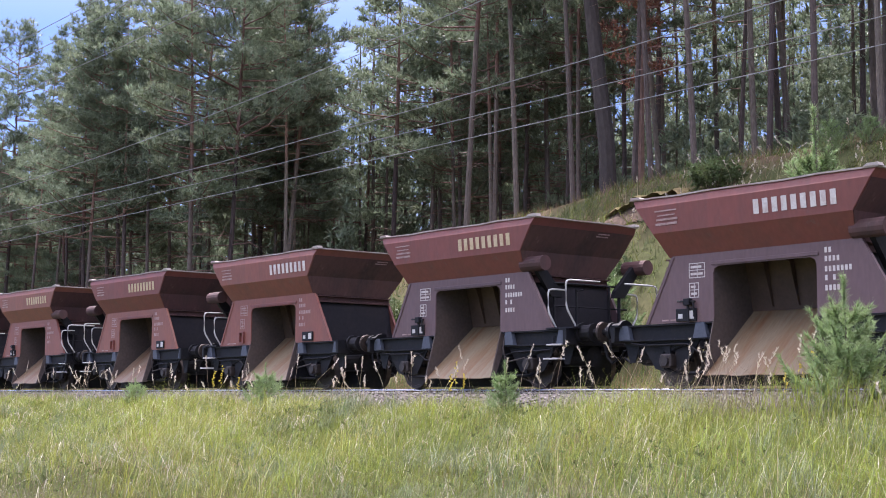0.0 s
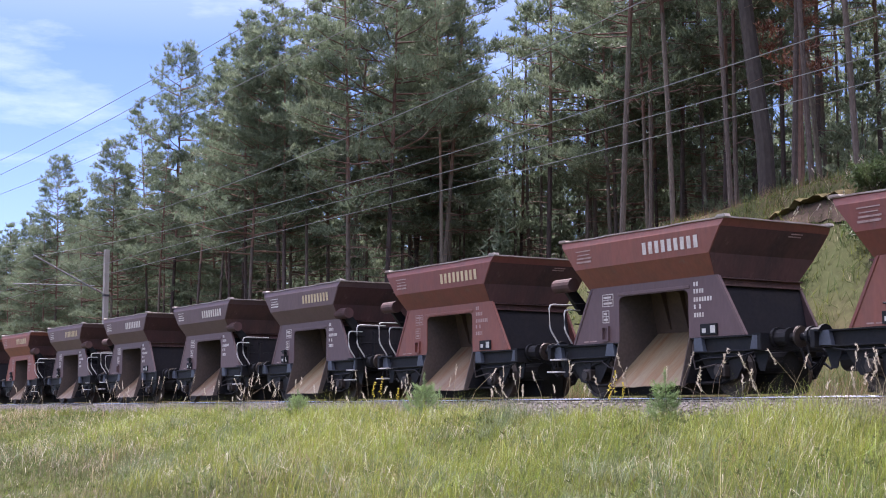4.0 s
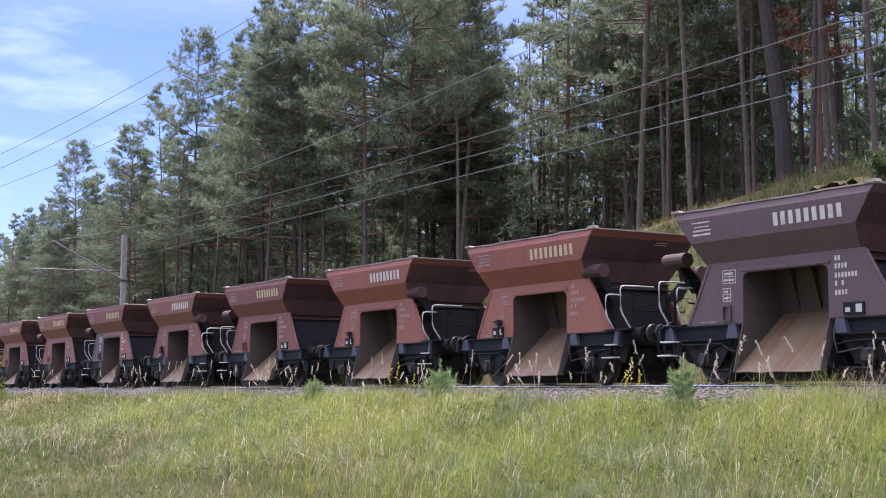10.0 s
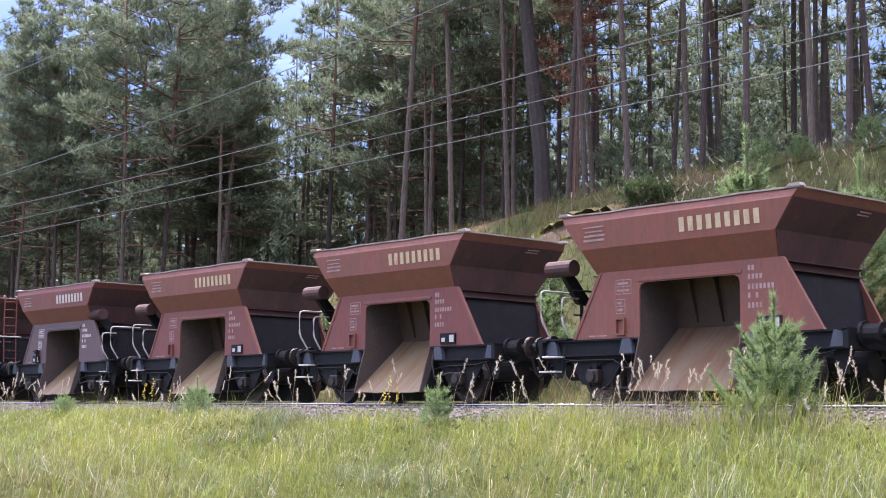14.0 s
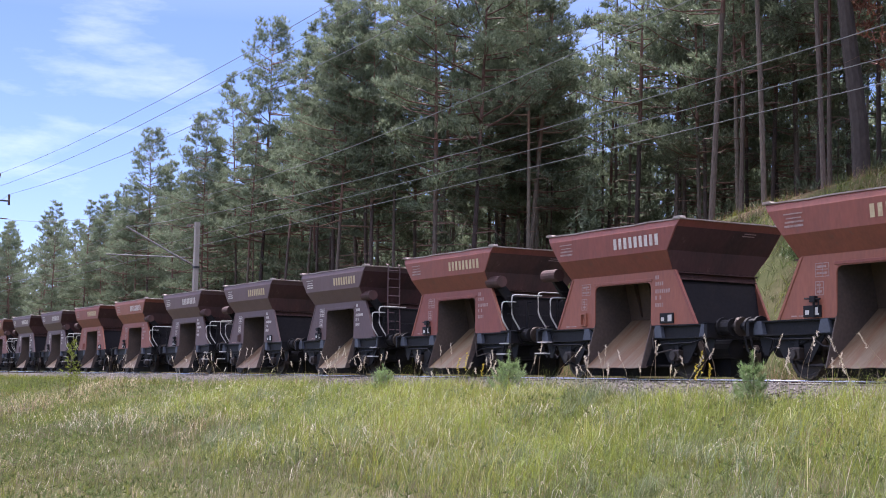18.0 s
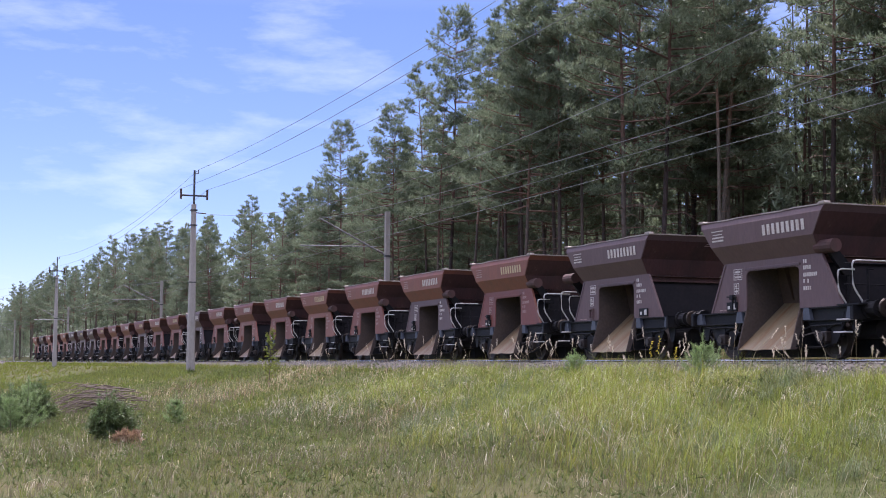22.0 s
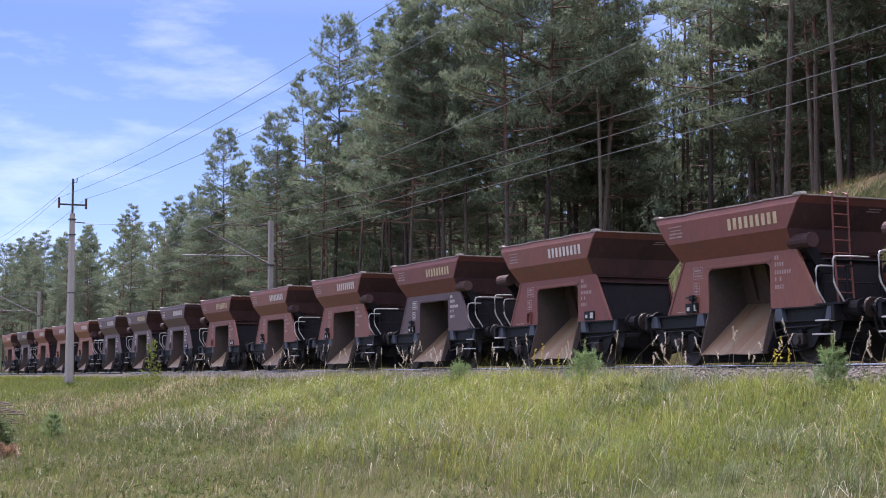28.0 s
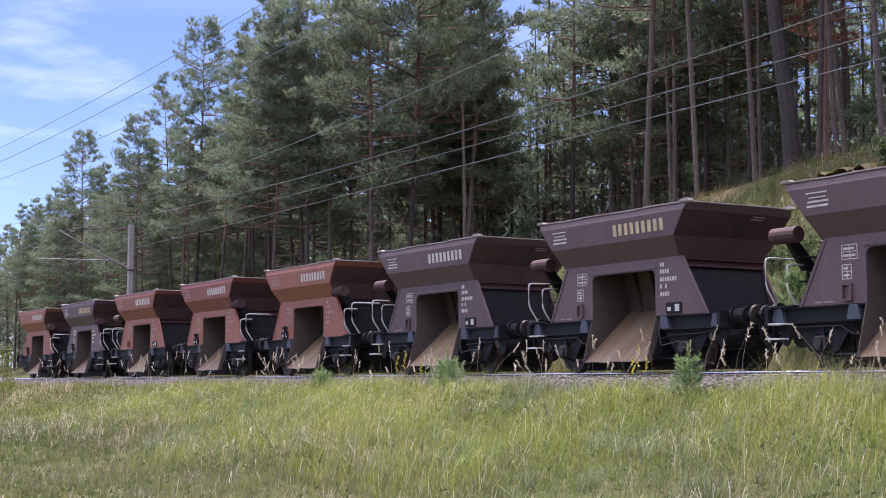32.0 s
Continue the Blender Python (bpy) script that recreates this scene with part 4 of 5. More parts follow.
def pine(seed, h, bare, spread, density, label, needles=None, bark=None, girth=1.0, fine=True, cone=False, needle=(8, 0.28, 0.021)):
    tr = new("pine_tree")
    tagged(tr, label, "tree", group="pines of the forest")
    rng, axis, branches, cen, out = pine_plan(seed, h, bare, spread, density, cone)
    r0 = 0.0060 * h * girth
    lower, upper = nb(), nb()
    cut = 0.40 * h
    tube(lower, [axis(z) for z in np.linspace(-0.5, cut, 6)], r0, 8, 0.76)
    tube(upper, [axis(z) for z in np.linspace(cut - 0.05, h * 0.98, 8)], r0 * 0.76, 6, 0.12)
    for p0, mid, tip, r in branches:
        tube(upper, [p0, mid, tip], r, 4, 0.3)
    for i in range(20):
        z, a, ln = h * rng.uniform(0.15, bare + 0.10), rng.uniform(0, 2 * math.pi), rng.uniform(0.3, 2.1)
        p = axis(z)
        tube(upper, [p, p + np.array([math.cos(a) * ln * 0.6, math.sin(a) * ln * 0.6, 0.05]), p + np.array([math.cos(a) * ln, math.sin(a) * ln, -0.15 * ln])], 0.02, 3, 0.3)
    part("trunk", lower, M_BARK, tr, "grey-brown scaly bark")
    part("upper_stem", upper, bark or M_BARK_RED, tr, "orange-brown upper stem with its branches")
    v, t = tufts(cen, out, *needle, rng, 0.62) if fine else tufts(cen, out, 4, 0.34, 0.034, rng, 0.65)
    from_arrays("crown", v, t, needles or M_NEEDLE, tr)
    return tr


PINES = [pine(21, 23.0, 0.46, 2.2, 1.0, "tall Scots pine with a long bare trunk on the hillside", girth=0.85),
         pine(22, 21.0, 0.38, 2.4, 1.1, "tall Scots pine with a broad grey-green crown"),
         pine(23, 24.0, 0.50, 2.0, 0.95, "slender tall Scots pine with a high crown", girth=0.8),
         pine(24, 17.0, 0.26, 2.2, 1.1, "Scots pine with a deep dense crown"),
         pine(25, 19.0, 0.32, 2.6, 1.2, "bushy Scots pine at the edge of the wood"),
         pine(26, 15.5, 0.34, 2.8, 1.55, "slender Scots pine with a pointed tiered top", cone=True, needle=(9, 0.22, 0.015)),
         pine(27, 22.0, 0.44, 2.3, 1.0, "tall Scots pine within the wood", fine=False),
         pine(28, 20.0, 0.36, 2.4, 1.0, "dense Scots pine within the wood", fine=False)]
USED = set()


def put_pine(kind, x, y, turn, size):
    m = pose(x, y, float(height(x, y)) - 0.15, 2.2 * math.sin(7.3 * x), 2.2 * math.sin(5.1 * y + x), turn)
    if kind in USED:
        ob = copy_thing(PINES[kind], m)
    else:
        USED.add(kind)
        ob = PINES[kind]
        ob.matrix_basis = m
    ob.scale = (size, size, size)
    return ob


def canopy(x):
    """Height of the tree tops over the rails along the edge of the wood."""
    return float(np.interp(x, [-330, -215, -185, -145, -120, -108, -97, -84, -72, -60, -30, 0], [17.5, 17, 17.5, 15, 14.6, 14.4, 14.6, 15.4, 17.4, 22.0, 28, 30]))


TALL = (23.0, 21.0, 24.0, 17.0, 19.0, 15.5, 22.0, 20.0)


def forest():
    rng = random.Random(5)
    # single trees that stand out along the edge
    single = [(-75.5, 27.9, 5, 20.9), (-96.4, 27.4, 5, 17.4), (-80.2, 28.4, 0, 18.4), (-70.0, 28.6, 2, 19.6), (-68.9, 28.9, 0, 19.4), (-62.4, 28.9, 1, 20.5), (-59.0, 28.7, 2, 20.8),
              (-33.7, 31.9, 2, 26), (-31.2, 32.2, 0, 26), (-30.2, 32.0, 2, 27), (-28.2, 31.8, 0, 27), (-24.9, 31.2, 2, 27), (-23.6, 31.6, 0, 27), (-22.0, 32.4, 2, 28),
              (-20.7, 32.2, 0, 27), (-20.2, 32.6, 2, 28), (-18.3, 31.6, 0, 28), (-17.4, 32.2, 1, 28), (-15.5, 31.8, 0, 28), (-13.8, 32.6, 2, 28), (-36.6, 31.9, 0, 26), (-38.6, 31.2, 1, 25)]
    for x, y, k, top in single:
        put_pine(k, x, y, rng.uniform(0, 360), (top - float(height(x, y))) / TALL[k])
    n = len(single)
    x = -325.0
    while x < -4:
        near = x > -125
        for row in range(4 if near else 1):
            if rng.random() > ((0.74 if x < -58 else 0.50) if near else 0.85):
                continue
            v0 = 28.0 if x < -55 else 28.0 + 4.5 * float(smoothstep(-55, -40, x))
            xx = x + rng.uniform(-1.1, 1.1)
            y = v0 + row * 3.2 + rng.uniform(-1.0, 1.2) + float(bend(xx))
            if x < -52:
                kind = rng.choice([3, 4, 5, 1]) if row < 2 else rng.choice([0, 1, 4])
                if row == 0 and -60 > x > -90:
                    kind = rng.choice([0, 1, 2, 5, 5])
            else:
                kind = rng.choice([0, 2, 2, 1])
                if row == 0:
                    continue
            if row > 1 or x < -190:
                kind = rng.choice([6, 7])
            top = canopy(xx) * rng.uniform(0.86, 1.02) + 0.4 * row
            put_pine(kind, xx, y, rng.uniform(0, 360), (top - float(height(xx, y))) / TALL[kind])
            n += 1
        x += 2.4 if near else 3.0
    # fuller trees that close the wood behind the crest
    for i in range(18):
        x, v = rng.uniform(-68, -44), rng.uniform(34, 46)
        y, kind = v + float(bend(x)), rng.choice([4, 1, 3, 7, 4])
        put_pine(kind, x, y, rng.uniform(0, 360), (canopy(x) * rng.uniform(0.84, 1.0) - float(height(x, y))) / TALL[kind])
        n += 1
    return n


FOREST_COUNT = forest()


def deep_woods():
    """The rest of the wood behind its edge: stems and crowns in one object each."""
    rng = np.random.RandomState(9)
    stems = nb()
    cv, ct, base = [], [], 0
    plans = [pine_plan(60 + k, 20.0, b, 2.4, 0.75)[3:] for k, b in enumerate((0.40, 0.30, 0.20, 0.34))]
    for i in range(700):
        x = rng.uniform(-620, -120) if i % 5 < 2 else rng.uniform(-120, 16)
        v = rng.uniform(38, 66) if x > -125 else (rng.uniform(31, 85) if x > -320 else rng.uniform(27, 90))
        if i % 5 == 0 and x > -60:
            v = rng.uniform(34, 44)
        if x > -58 and v < 47 and i % 5 and rng.uniform() < 0.6:
            continue
        if x > -50 and rng.uniform() < 0.5:
            continue
        y = v + float(bend(x))
        g = float(height(x, y))
        h = max(9.0, canopy(x) * rng.uniform(0.85, 1.0) - g + 0.03 * (v - 30))
        s = h / 20.0
        tube(stems, [(x, y, g - 0.3), (x + rng.normal(0, 0.15), y, g + h * 0.5), (x + rng.normal(0, 0.2), y, g + h * 0.95)], 0.0062 * h * rng.uniform(0.8, 1.25), 5, 0.25)
        cen, out = plans[i % 4]
        pick = rng.permutation(len(cen))[:(270 if x > -110 else 170)]
        a = rng.uniform(0, 2 * math.pi)
        R = np.array([[math.cos(a), -math.sin(a), 0], [math.sin(a), math.cos(a), 0], [0, 0, 1]])
        c = cen[pick] @ R.T * s + np.array([x, y, g])
        vv, tt = tufts(c, out[pick] @ R.T, 5, 0.40, 0.042, rng, 0.65) if x > -110 else tufts(c, out[pick] @ R.T, 2, 0.58, 0.10, rng, 0.65)
        cv.append(vv)
        ct.append(tt + base)
        base += len(vv)
    # the middle storey: shorter pines with crowns that reach low, which close the wood to the eye
    plans = [pine_plan(70 + k, 20.0, b, 3.0, 0.9)[3:] for k, b in enumerate((0.10, 0.16, 0.06, 0.22))]
    for i in range(430):
        if i < 90:
            x, v, part_h = rng.uniform(-64, -34), rng.uniform(44, 66), (0.45, 0.85)
        elif i < 108:
            x, v, part_h = rng.uniform(-48, 4), rng.uniform(38, 60), (0.42, 0.66)
        elif i < 300:
            x, v, part_h = rng.uniform(-128, -52), rng.uniform(33, 56), (0.5, 0.97)
        else:
            x, v, part_h = rng.uniform(-420, -84), rng.uniform(28.6, 40), (0.70, 1.0)
        y = v + float(bend(x))
        g = float(height(x, y))
        h = max(5.0, canopy(x) * rng.uniform(*part_h) - g)
        tube(stems, [(x, y, g - 0.3), (x + rng.normal(0, 0.15), y, g + h * 0.5), (x + rng.normal(0, 0.2), y, g + h * 0.95)], 0.0062 * h, 5, 0.25)
        cen, out = plans[i % 4]
        pick = rng.permutation(len(cen))[:300]
        a, s = rng.uniform(0, 2 * math.pi), h / 20.0
        R = np.array([[math.cos(a), -math.sin(a), 0], [math.sin(a), math.cos(a), 0], [0, 0, 1]])
        c = cen[pick] @ R.T * np.array([s * 0.6 + 0.4, s * 0.6 + 0.4, s]) + np.array([x, y, g])
        vv, tt = tufts(c, out[pick] @ R.T, 3, 0.52, 0.085, rng, 0.65) if x < -110 else tufts(c, out[pick] @ R.T, 6, 0.38, 0.040, rng, 0.65)
        cv.append(vv)
        ct.append(tt + base)
        base += len(vv)
    ob = part("deep_wood_stems", stems, M_BARK)
    tagged(ob, "many bare pine stems deep in the wood", "trees", kind="stuff")
    ob = from_arrays("deep_wood_crowns", np.concatenate(cv), np.concatenate(ct), M_NEEDLE)
    tagged(ob, "dense dark pine crowns deep in the wood", "trees", kind="stuff")


deep_woods()


def understory():
    """Low saplings and scrub between the stems."""
    rng = np.random.RandomState(19)
    cen, out = [], []
    for i in range(260):
        x = rng.uniform(-130, 8)
        v = rng.uniform(30, 52) if x < -48 else rng.uniform(37, 56)
        y = v + float(bend(x))
        g = float(height(x, y))
        h, r = rng.uniform(1.2, 5.5), rng.uniform(0.6, 1.5)
        if x > -48:
            h *= 0.5
        for k in range(int(26 + 14 * r * h / 3)):
            u = rng.uniform(0.05, 1)
            a, q = rng.uniform(0, 6.28), r * (1.05 - u) * math.sqrt(rng.uniform(0.05, 1)) * 1.3
            cen.append((x + math.cos(a) * q, y + math.sin(a) * q, g + u * h))
            out.append((math.cos(a) * 0.6, math.sin(a) * 0.6, 0.5))
    for i in range(240):
        x = rng.uniform(-640, -130)
        v = rng.uniform(25, 60) if x < -200 else rng.uniform(29, 80)
        y = v + float(bend(x))
        g, h, r = float(height(x, y)), rng.uniform(2.5, 7.5), rng.uniform(1.5, 3.0)
        for k in range(40):
            u, a = rng.uniform(0.02, 1), rng.uniform(0, 6.28)
            q = r * (1.1 - u) * math.sqrt(rng.uniform(0.05, 1))
            for j in range(2):
                cen.append((x + math.cos(a) * q + rng.normal(0, 0.3), y + math.sin(a) * q, g + u * h + rng.normal(0, 0.25)))
                out.append((0, 0, 0.6))
    v, t = tufts(np.array(cen), np.array(out), 6, 0.42, 0.062, rng, 0.8)
    tagged(from_arrays("forest_undergrowth", v, t, M_NEEDLE), "dark green saplings and scrub under the pines", "undergrowth", kind="stuff")


understory()


def leaning_pine():
    """The thick dark pine that leans over the slope, and its dead orange neighbour."""
    t = new("leaning_pine_tree")
    tagged(t, "thick dark-barked pine that leans over the slope", "tree")
    g = float(height(-32.0, 31.9))
    bm = nb()
    tube(bm, [(0, 0, -0.5), (-0.1, 0, 2.0), (-0.55, 0, 5.0), (-0.95, 0, 8.0), (-1.25, 0.1, 12.0), (-1.3, 0.2, 17.0)], 0.30, 9, 0.6)
    part("trunk", bm, M_BARK_DARK, t, "dark scaly bark")
    rng, axis, branches, cen, out = pine_plan(33, 21.0, 0.48, 2.3, 1.0)
    v, f = tufts(cen + np.array([-1.3, 0.2, 0]), out, 5, 0.28, 0.032, rng, 0.65)
    from_arrays("crown", v, f, M_NEEDLE, t)
    t.matrix_basis = pose(-32.0, 31.9, g - 0.1)
    d = new("dead_pine_tree")
    tagged(d, "dead pine with rust-orange needles on the slope", "tree")
    bm = nb()
    tube(bm, [(0, 0, -0.4), (0.1, 0, 5.0), (0.0, 0, 11.0), (0.1, 0, 15.0)], 0.13, 7, 0.3)
    part("trunk", bm, M_BARK_RED, d)
    rng, axis, branches, cen, out = pine_plan(34, 15.0, 0.28, 1.2, 0.8)
    keep = rng.uniform(0, 1, len(cen)) < 0.9
    v, f = tufts(cen[keep], out[keep], 4, 0.26, 0.03, rng, 0.8)
    from_arrays("crown", v, f, M_NEEDLE_DEAD, d, )
    x, y = -32.6, 34.0
    d.matrix_basis = pose(x, y, float(height(x, y)) - 0.1)


leaning_pine()


def young_pine(h, label, seed, wide=0.42):
    """A small pine: whorls of twigs that sweep up at their tips, airy below and thick with long needles at the shoots."""
    rng = np.random.RandomState(seed)
    t = new("young_pine")
    tagged(t, label, "young pine", group="young pines beside the track")
    bm = nb()
    tube(bm, [(0, 0, -0.1), (0.015 * h, 0, h * 0.5), (0.0, 0.01, h)], 0.015 * h, 6, 0.3)
    cen, out = [], []
    rings = max(4, int(3.2 + 1.3 * h))
    gap = 0.032 + 0.009 * h
    for k in range(rings):
        u = 0.08 + 0.72 * (k / rings) ** 0.9
        n = rng.randint(5, 8)
        for j in range(n):
            a = 2 * math.pi * (j + rng.uniform(-0.3, 0.3)) / n + k * 0.7
            reach = (wide * h * (1.0 - u) + 0.05) * rng.uniform(0.65, 1.15)
            rise = rng.uniform(0.55, 0.95)
            flat = np.array([math.cos(a), math.sin(a), 0.0])
            p0 = np.array([0, 0, u * h])
            way = [p0 + flat * reach * f ** 0.85 + np.array([0, 0, reach * rise * (0.25 * f + 0.85 * f * f)]) for f in np.linspace(0, 1, 7)]
            tube(bm, way[::2], 0.005 * h, 3, 0.35)
            steps = max(6, int(1.35 * reach / gap))
            for f in np.linspace(0.16, 1.0, steps):
                q = f * 6
                i = min(5, int(q))
                cen.append(way[i] + (way[i + 1] - way[i]) * (q - i))
                d = way[i + 1] - way[i]
                out.append(d / np.linalg.norm(d) * (0.8 if f < 0.9 else 1.5))
            # side shoots
            for f, sgn in ((0.55, 1), (0.62, -1), (0.8, 1)):
                i = int(f * 6)
                d = flat * 0.55 + np.array([-flat[1], flat[0], 0]) * sgn * 0.7 + np.array([0, 0, 0.75])
                ln = 0.30 * reach * rng.uniform(0.6, 1.2)
                for g in np.linspace(0.1, 1, max(3, int(1.2 * ln / gap))):
                    cen.append(way[i] + d * ln * g)
                    out.append(d / np.linalg.norm(d))
    for z in np.linspace(0.66 * h, h, max(8, int(0.5 * h / gap))):
        cen.append(np.array([0, 0, z]))
        out.append(np.array([0, 0, 1.2]))
    part("stem", bm, M_BARK, t)
    n = 13 if h < 1.5 else 23
    v, f = tufts(np.array(cen), np.array(out), n, 0.085 + 0.018 * h, 0.0022 + 0.0014 * h, rng, 0.62)
    from_arrays("needles", v, f, M_NEEDLE_YOUNG, t)
    return t


def set_down(ob, x, v, turn=0.0, sink=0.03):
    y = v + float(bend(x))
    ob.matrix_basis = pose(x, y, float(height(x, y)) - sink, 0, 0, turn)
    return ob


set_down(young_pine(2.0, "bushy light green young pine in tall grass by the track", 41, 0.45), -11.68, 16.2)
set_down(young_pine(1.05, "small young pine at the edge of the ballast", 42, 0.50), -26.6, 15.9, 20)
set_down(young_pine(0.95, "slim young pine at the edge of the ballast", 43, 0.32), -18.4, 15.8, 50)
set_down(young_pine(0.75, "small dark young pine at the edge of the ballast", 44, 0.46), -33.4, 16.1, 80)
set_down(young_pine(1.0, "small young pine on the meadow bank", 45, 0.36), -41.0, 6.9, 10)
for k, (x, v, h) in enumerate([(-16.8, 29.6, 1.7), (-15.2, 29.2, 2.2), (-21.6, 29.6, 1.2), (-20.6, 29.9, 0.9), (-13.6, 29.8, 1.9), (-18.6, 29.9, 1.1), (-36.2, 2.0, 1.15), (-37.6, 2.5, 1.35), (-34.3, 4.5, 0.8), (-46.5, 3.2, 1.2), (-48.8, 3.3, 1.3)]):
    set_down(young_pine(h, "young pine among rough grass", 50 + k, 0.42), x, v, 37 * k)
set_down(young_pine(5.2, "full green young pine on the slope behind the track", 71, 0.30), -18.6, 24.9, 15)
set_down(young_pine(3.6, "full green young pine on the slope behind the track", 72, 0.34), -16.2, 25.6, 95)
set_down(young_pine(2.6, "full green young pine on the slope behind the track", 73, 0.36), -24.5, 24.6, 140)


def bush(seed, h, r, label, material):
    """A rounded shrub of many small leaf clusters on thin stems."""
    rng = np.random.RandomState(seed)
    t = new("bush")
    tagged(t, label, "bush", group="bushes on the meadow")
    bm = nb()
    cen, out = [], []
    for k in range(46):
        a, q = rng.uniform(0, 6.28), r * math.sqrt(rng.uniform(0, 1))
        z = h * (1 - 0.55 * (q / r) ** 2) * rng.uniform(0.55, 1.05)
        tip = np.array([math.cos(a) * q, math.sin(a) * q, z])
        tube(bm, [(0, 0, -0.05), tip * np.array([0.45, 0.45, 0.55]), tip], 0.012, 3, 0.3)
        for f in rng.uniform(0.35, 1.05, 16):
            cen.append(tip * np.array([f ** 0.7, f ** 0.7, f]) + rng.normal(0, 0.07, 3))
            out.append(np.array([math.cos(a) * 0.5, math.sin(a) * 0.5, 0.7]))
    part("branchwork", bm, M_TWIG, t)["kind"] = "stuff"
    v, f = tufts(np.array(cen), np.array(out), 9, 0.13, 0.016, rng, 0.8)
    from_arrays("foliage", v, f, material, t)
    return t


set_down(bush(81, 1.2, 0.55, "dense dark green bush on the meadow", M_LEAF), -37.2, 2.0)
set_down(bush(82, 0.9, 0.55, "low dark green bush on the meadow", M_LEAF), -33.9, 4.2)
set_down(bush(83, 1.3, 0.42, "tall dark green bush beside the brush pile", M_LEAF), -33.4, 4.05)
set_down(bush(84, 0.32, 0.26, "low reddish-brown withered bush", M_BROWN), -31.9, 4.3)
set_down(bush(88, 1.3, 0.6, "dense dark green bush beside the brush pile", M_LEAF), -44.0, 3.2)
set_down(bush(85, 1.0, 1.0, "green shrub on the slope behind the track", M_LEAF), -21.5, 25.6)
set_down(bush(86, 1.4, 1.2, "green shrub on the slope behind the track", M_LEAF), -26.5, 26.4)
set_down(bush(87, 1.1, 1.0, "green shrub on the slope behind the track", M_LEAF), -14.0, 26.2)

set_down(bush(90, 0.9, 0.9, "green shrub in rough grass on the slope", M_LEAF), -11.5, 24.4)
set_down(bush(91, 1.0, 1.0, "green shrub in rough grass on the slope", M_LEAF), -17.4, 27.6)
set_down(bush(92, 0.7, 0.9, "green shrub in rough grass on the slope", M_LEAF), -19.8, 26.6)
set_down(bush(93, 1.0, 1.1, "green shrub in rough grass on the slope", M_LEAF), -23.4, 27.4)
set_down(bush(94, 0.9, 1.0, "green shrub in rough grass on the slope", M_LEAF), -28.6, 27.0)
set_down(bush(95, 1.2, 1.0, "green shrub in rough grass on the slope", M_LEAF), -12.6, 27.8)
set_down(bush(96, 1.3, 1.2, "green shrub in rough grass on the slope", M_LEAF), -9.2, 26.0)
set_down(bush(97, 0.8, 0.9, "green shrub in rough grass on the slope", M_LEAF), -31.5, 25.4)
set_down(bush(98, 0.9, 0.9, "green shrub in rough grass on the slope", M_LEAF), -25.0, 29.0)
set_down(bush(99, 1.0, 1.1, "green shrub in rough grass on the slope", M_LEAF), -36.0, 26.2)


def birch_sapling():
    rng = np.random.RandomState(77)
    t = new("birch_sapling")
    tagged(t, "thin birch sapling with small pale green leaves", "sapling")
    bm = nb()
    tube(bm, [(0, 0, -0.1), (0.05, 0, 1.0), (0.0, 0, 2.3)], 0.022, 5, 0.2)
    cen, out = [], []
    for k in range(26):
        u = 0.12 + 0.86 * k / 26
        a = rng.uniform(0, 6.28)
        reach = 0.42 * (1.1 - u) + 0.05
        p0 = np.array([0.03, 0, u * 2.3])
        tip = p0 + np.array([math.cos(a) * reach, math.sin(a) * reach, reach * 0.8])
        tube(bm, [p0, tip], 0.005, 3, 0.4)
        for f in np.linspace(0.2, 1, 7):
            cen.append(p0 * (1 - f) + tip * f + rng.normal(0, 0.03, 3))
            out.append(np.array([math.cos(a), math.sin(a), 0.2]))
    part("branchwork", bm, M_TWIG, t)["kind"] = "stuff"
    v, f = tufts(np.array(cen), np.array(out), 5, 0.085, 0.024, rng, 1.0)
    from_arrays("foliage", v, f, M_GRASS_TALL, t)
    set_down(t, -52.3, 12.4)


birch_sapling()


def bank_lip():
    """A worn edge near the top of the slope: turf that overhangs dark bare soil."""
    rng = random.Random(21)
    xs = [-28.6 + 0.18 * k for k in range(20)]
    soil, turf = nb(), nb()
    srings, trings = [], []
    for k, x in enumerate(xs):
        fade = math.sin(math.pi * k / (len(xs) - 1)) ** 0.6
        y = 28.7 - 0.10 * math.sin(1.7 * x) + rng.uniform(-0.07, 0.07) + float(bend(x))
        z = float(height(x, y))
        d = (0.05 + 0.24 * fade) * rng.uniform(0.8, 1.2)
        srings.append([soil.verts.new(p) for p in ((x, y - 0.55, z - 0.50), (x, y - 0.30, z - 0.20 + 0.1 * d), (x, y - 0.02, z + 0.5 * d), (x, y + 0.25, z + d - 0.05), (x, y + 0.8, z - 0.1))])
        trings.append([turf.verts.new(p) for p in ((x, y - 0.10 - 0.2 * fade * rng.uniform(0.6, 1.2), z + d - 0.03), (x, y - 0.14, z + d + 0.02), (x, y + 0.35, z + d + 0.08), (x, y + 0.9, z + 0.42), (x, y + 0.9, z + 0.2), (x, y + 0.3, z + d - 0.05))])
    for bm, rings in ((soil, srings), (turf, trings)):
        for a, b in zip(rings, rings[1:]):
            n = len(a)
            for i in range(n):
                bm.faces.new((a[i], a[(i + 1) % n], b[(i + 1) % n], b[i]))
        bm.faces.new(rings[0])
        bm.faces.new(rings[-1])
        bmesh.ops.recalc_face_normals(bm, faces=bm.faces)
    t = new("bank_lip")
    tagged(t, "worn slope edge with turf over bare dark soil", "bank", kind="structure")
    part("bare_soil", soil, M_SOIL, t, "dark bare soil")
    part("turf", turf, M_TURF, t, "thin overhanging turf")


bank_lip()


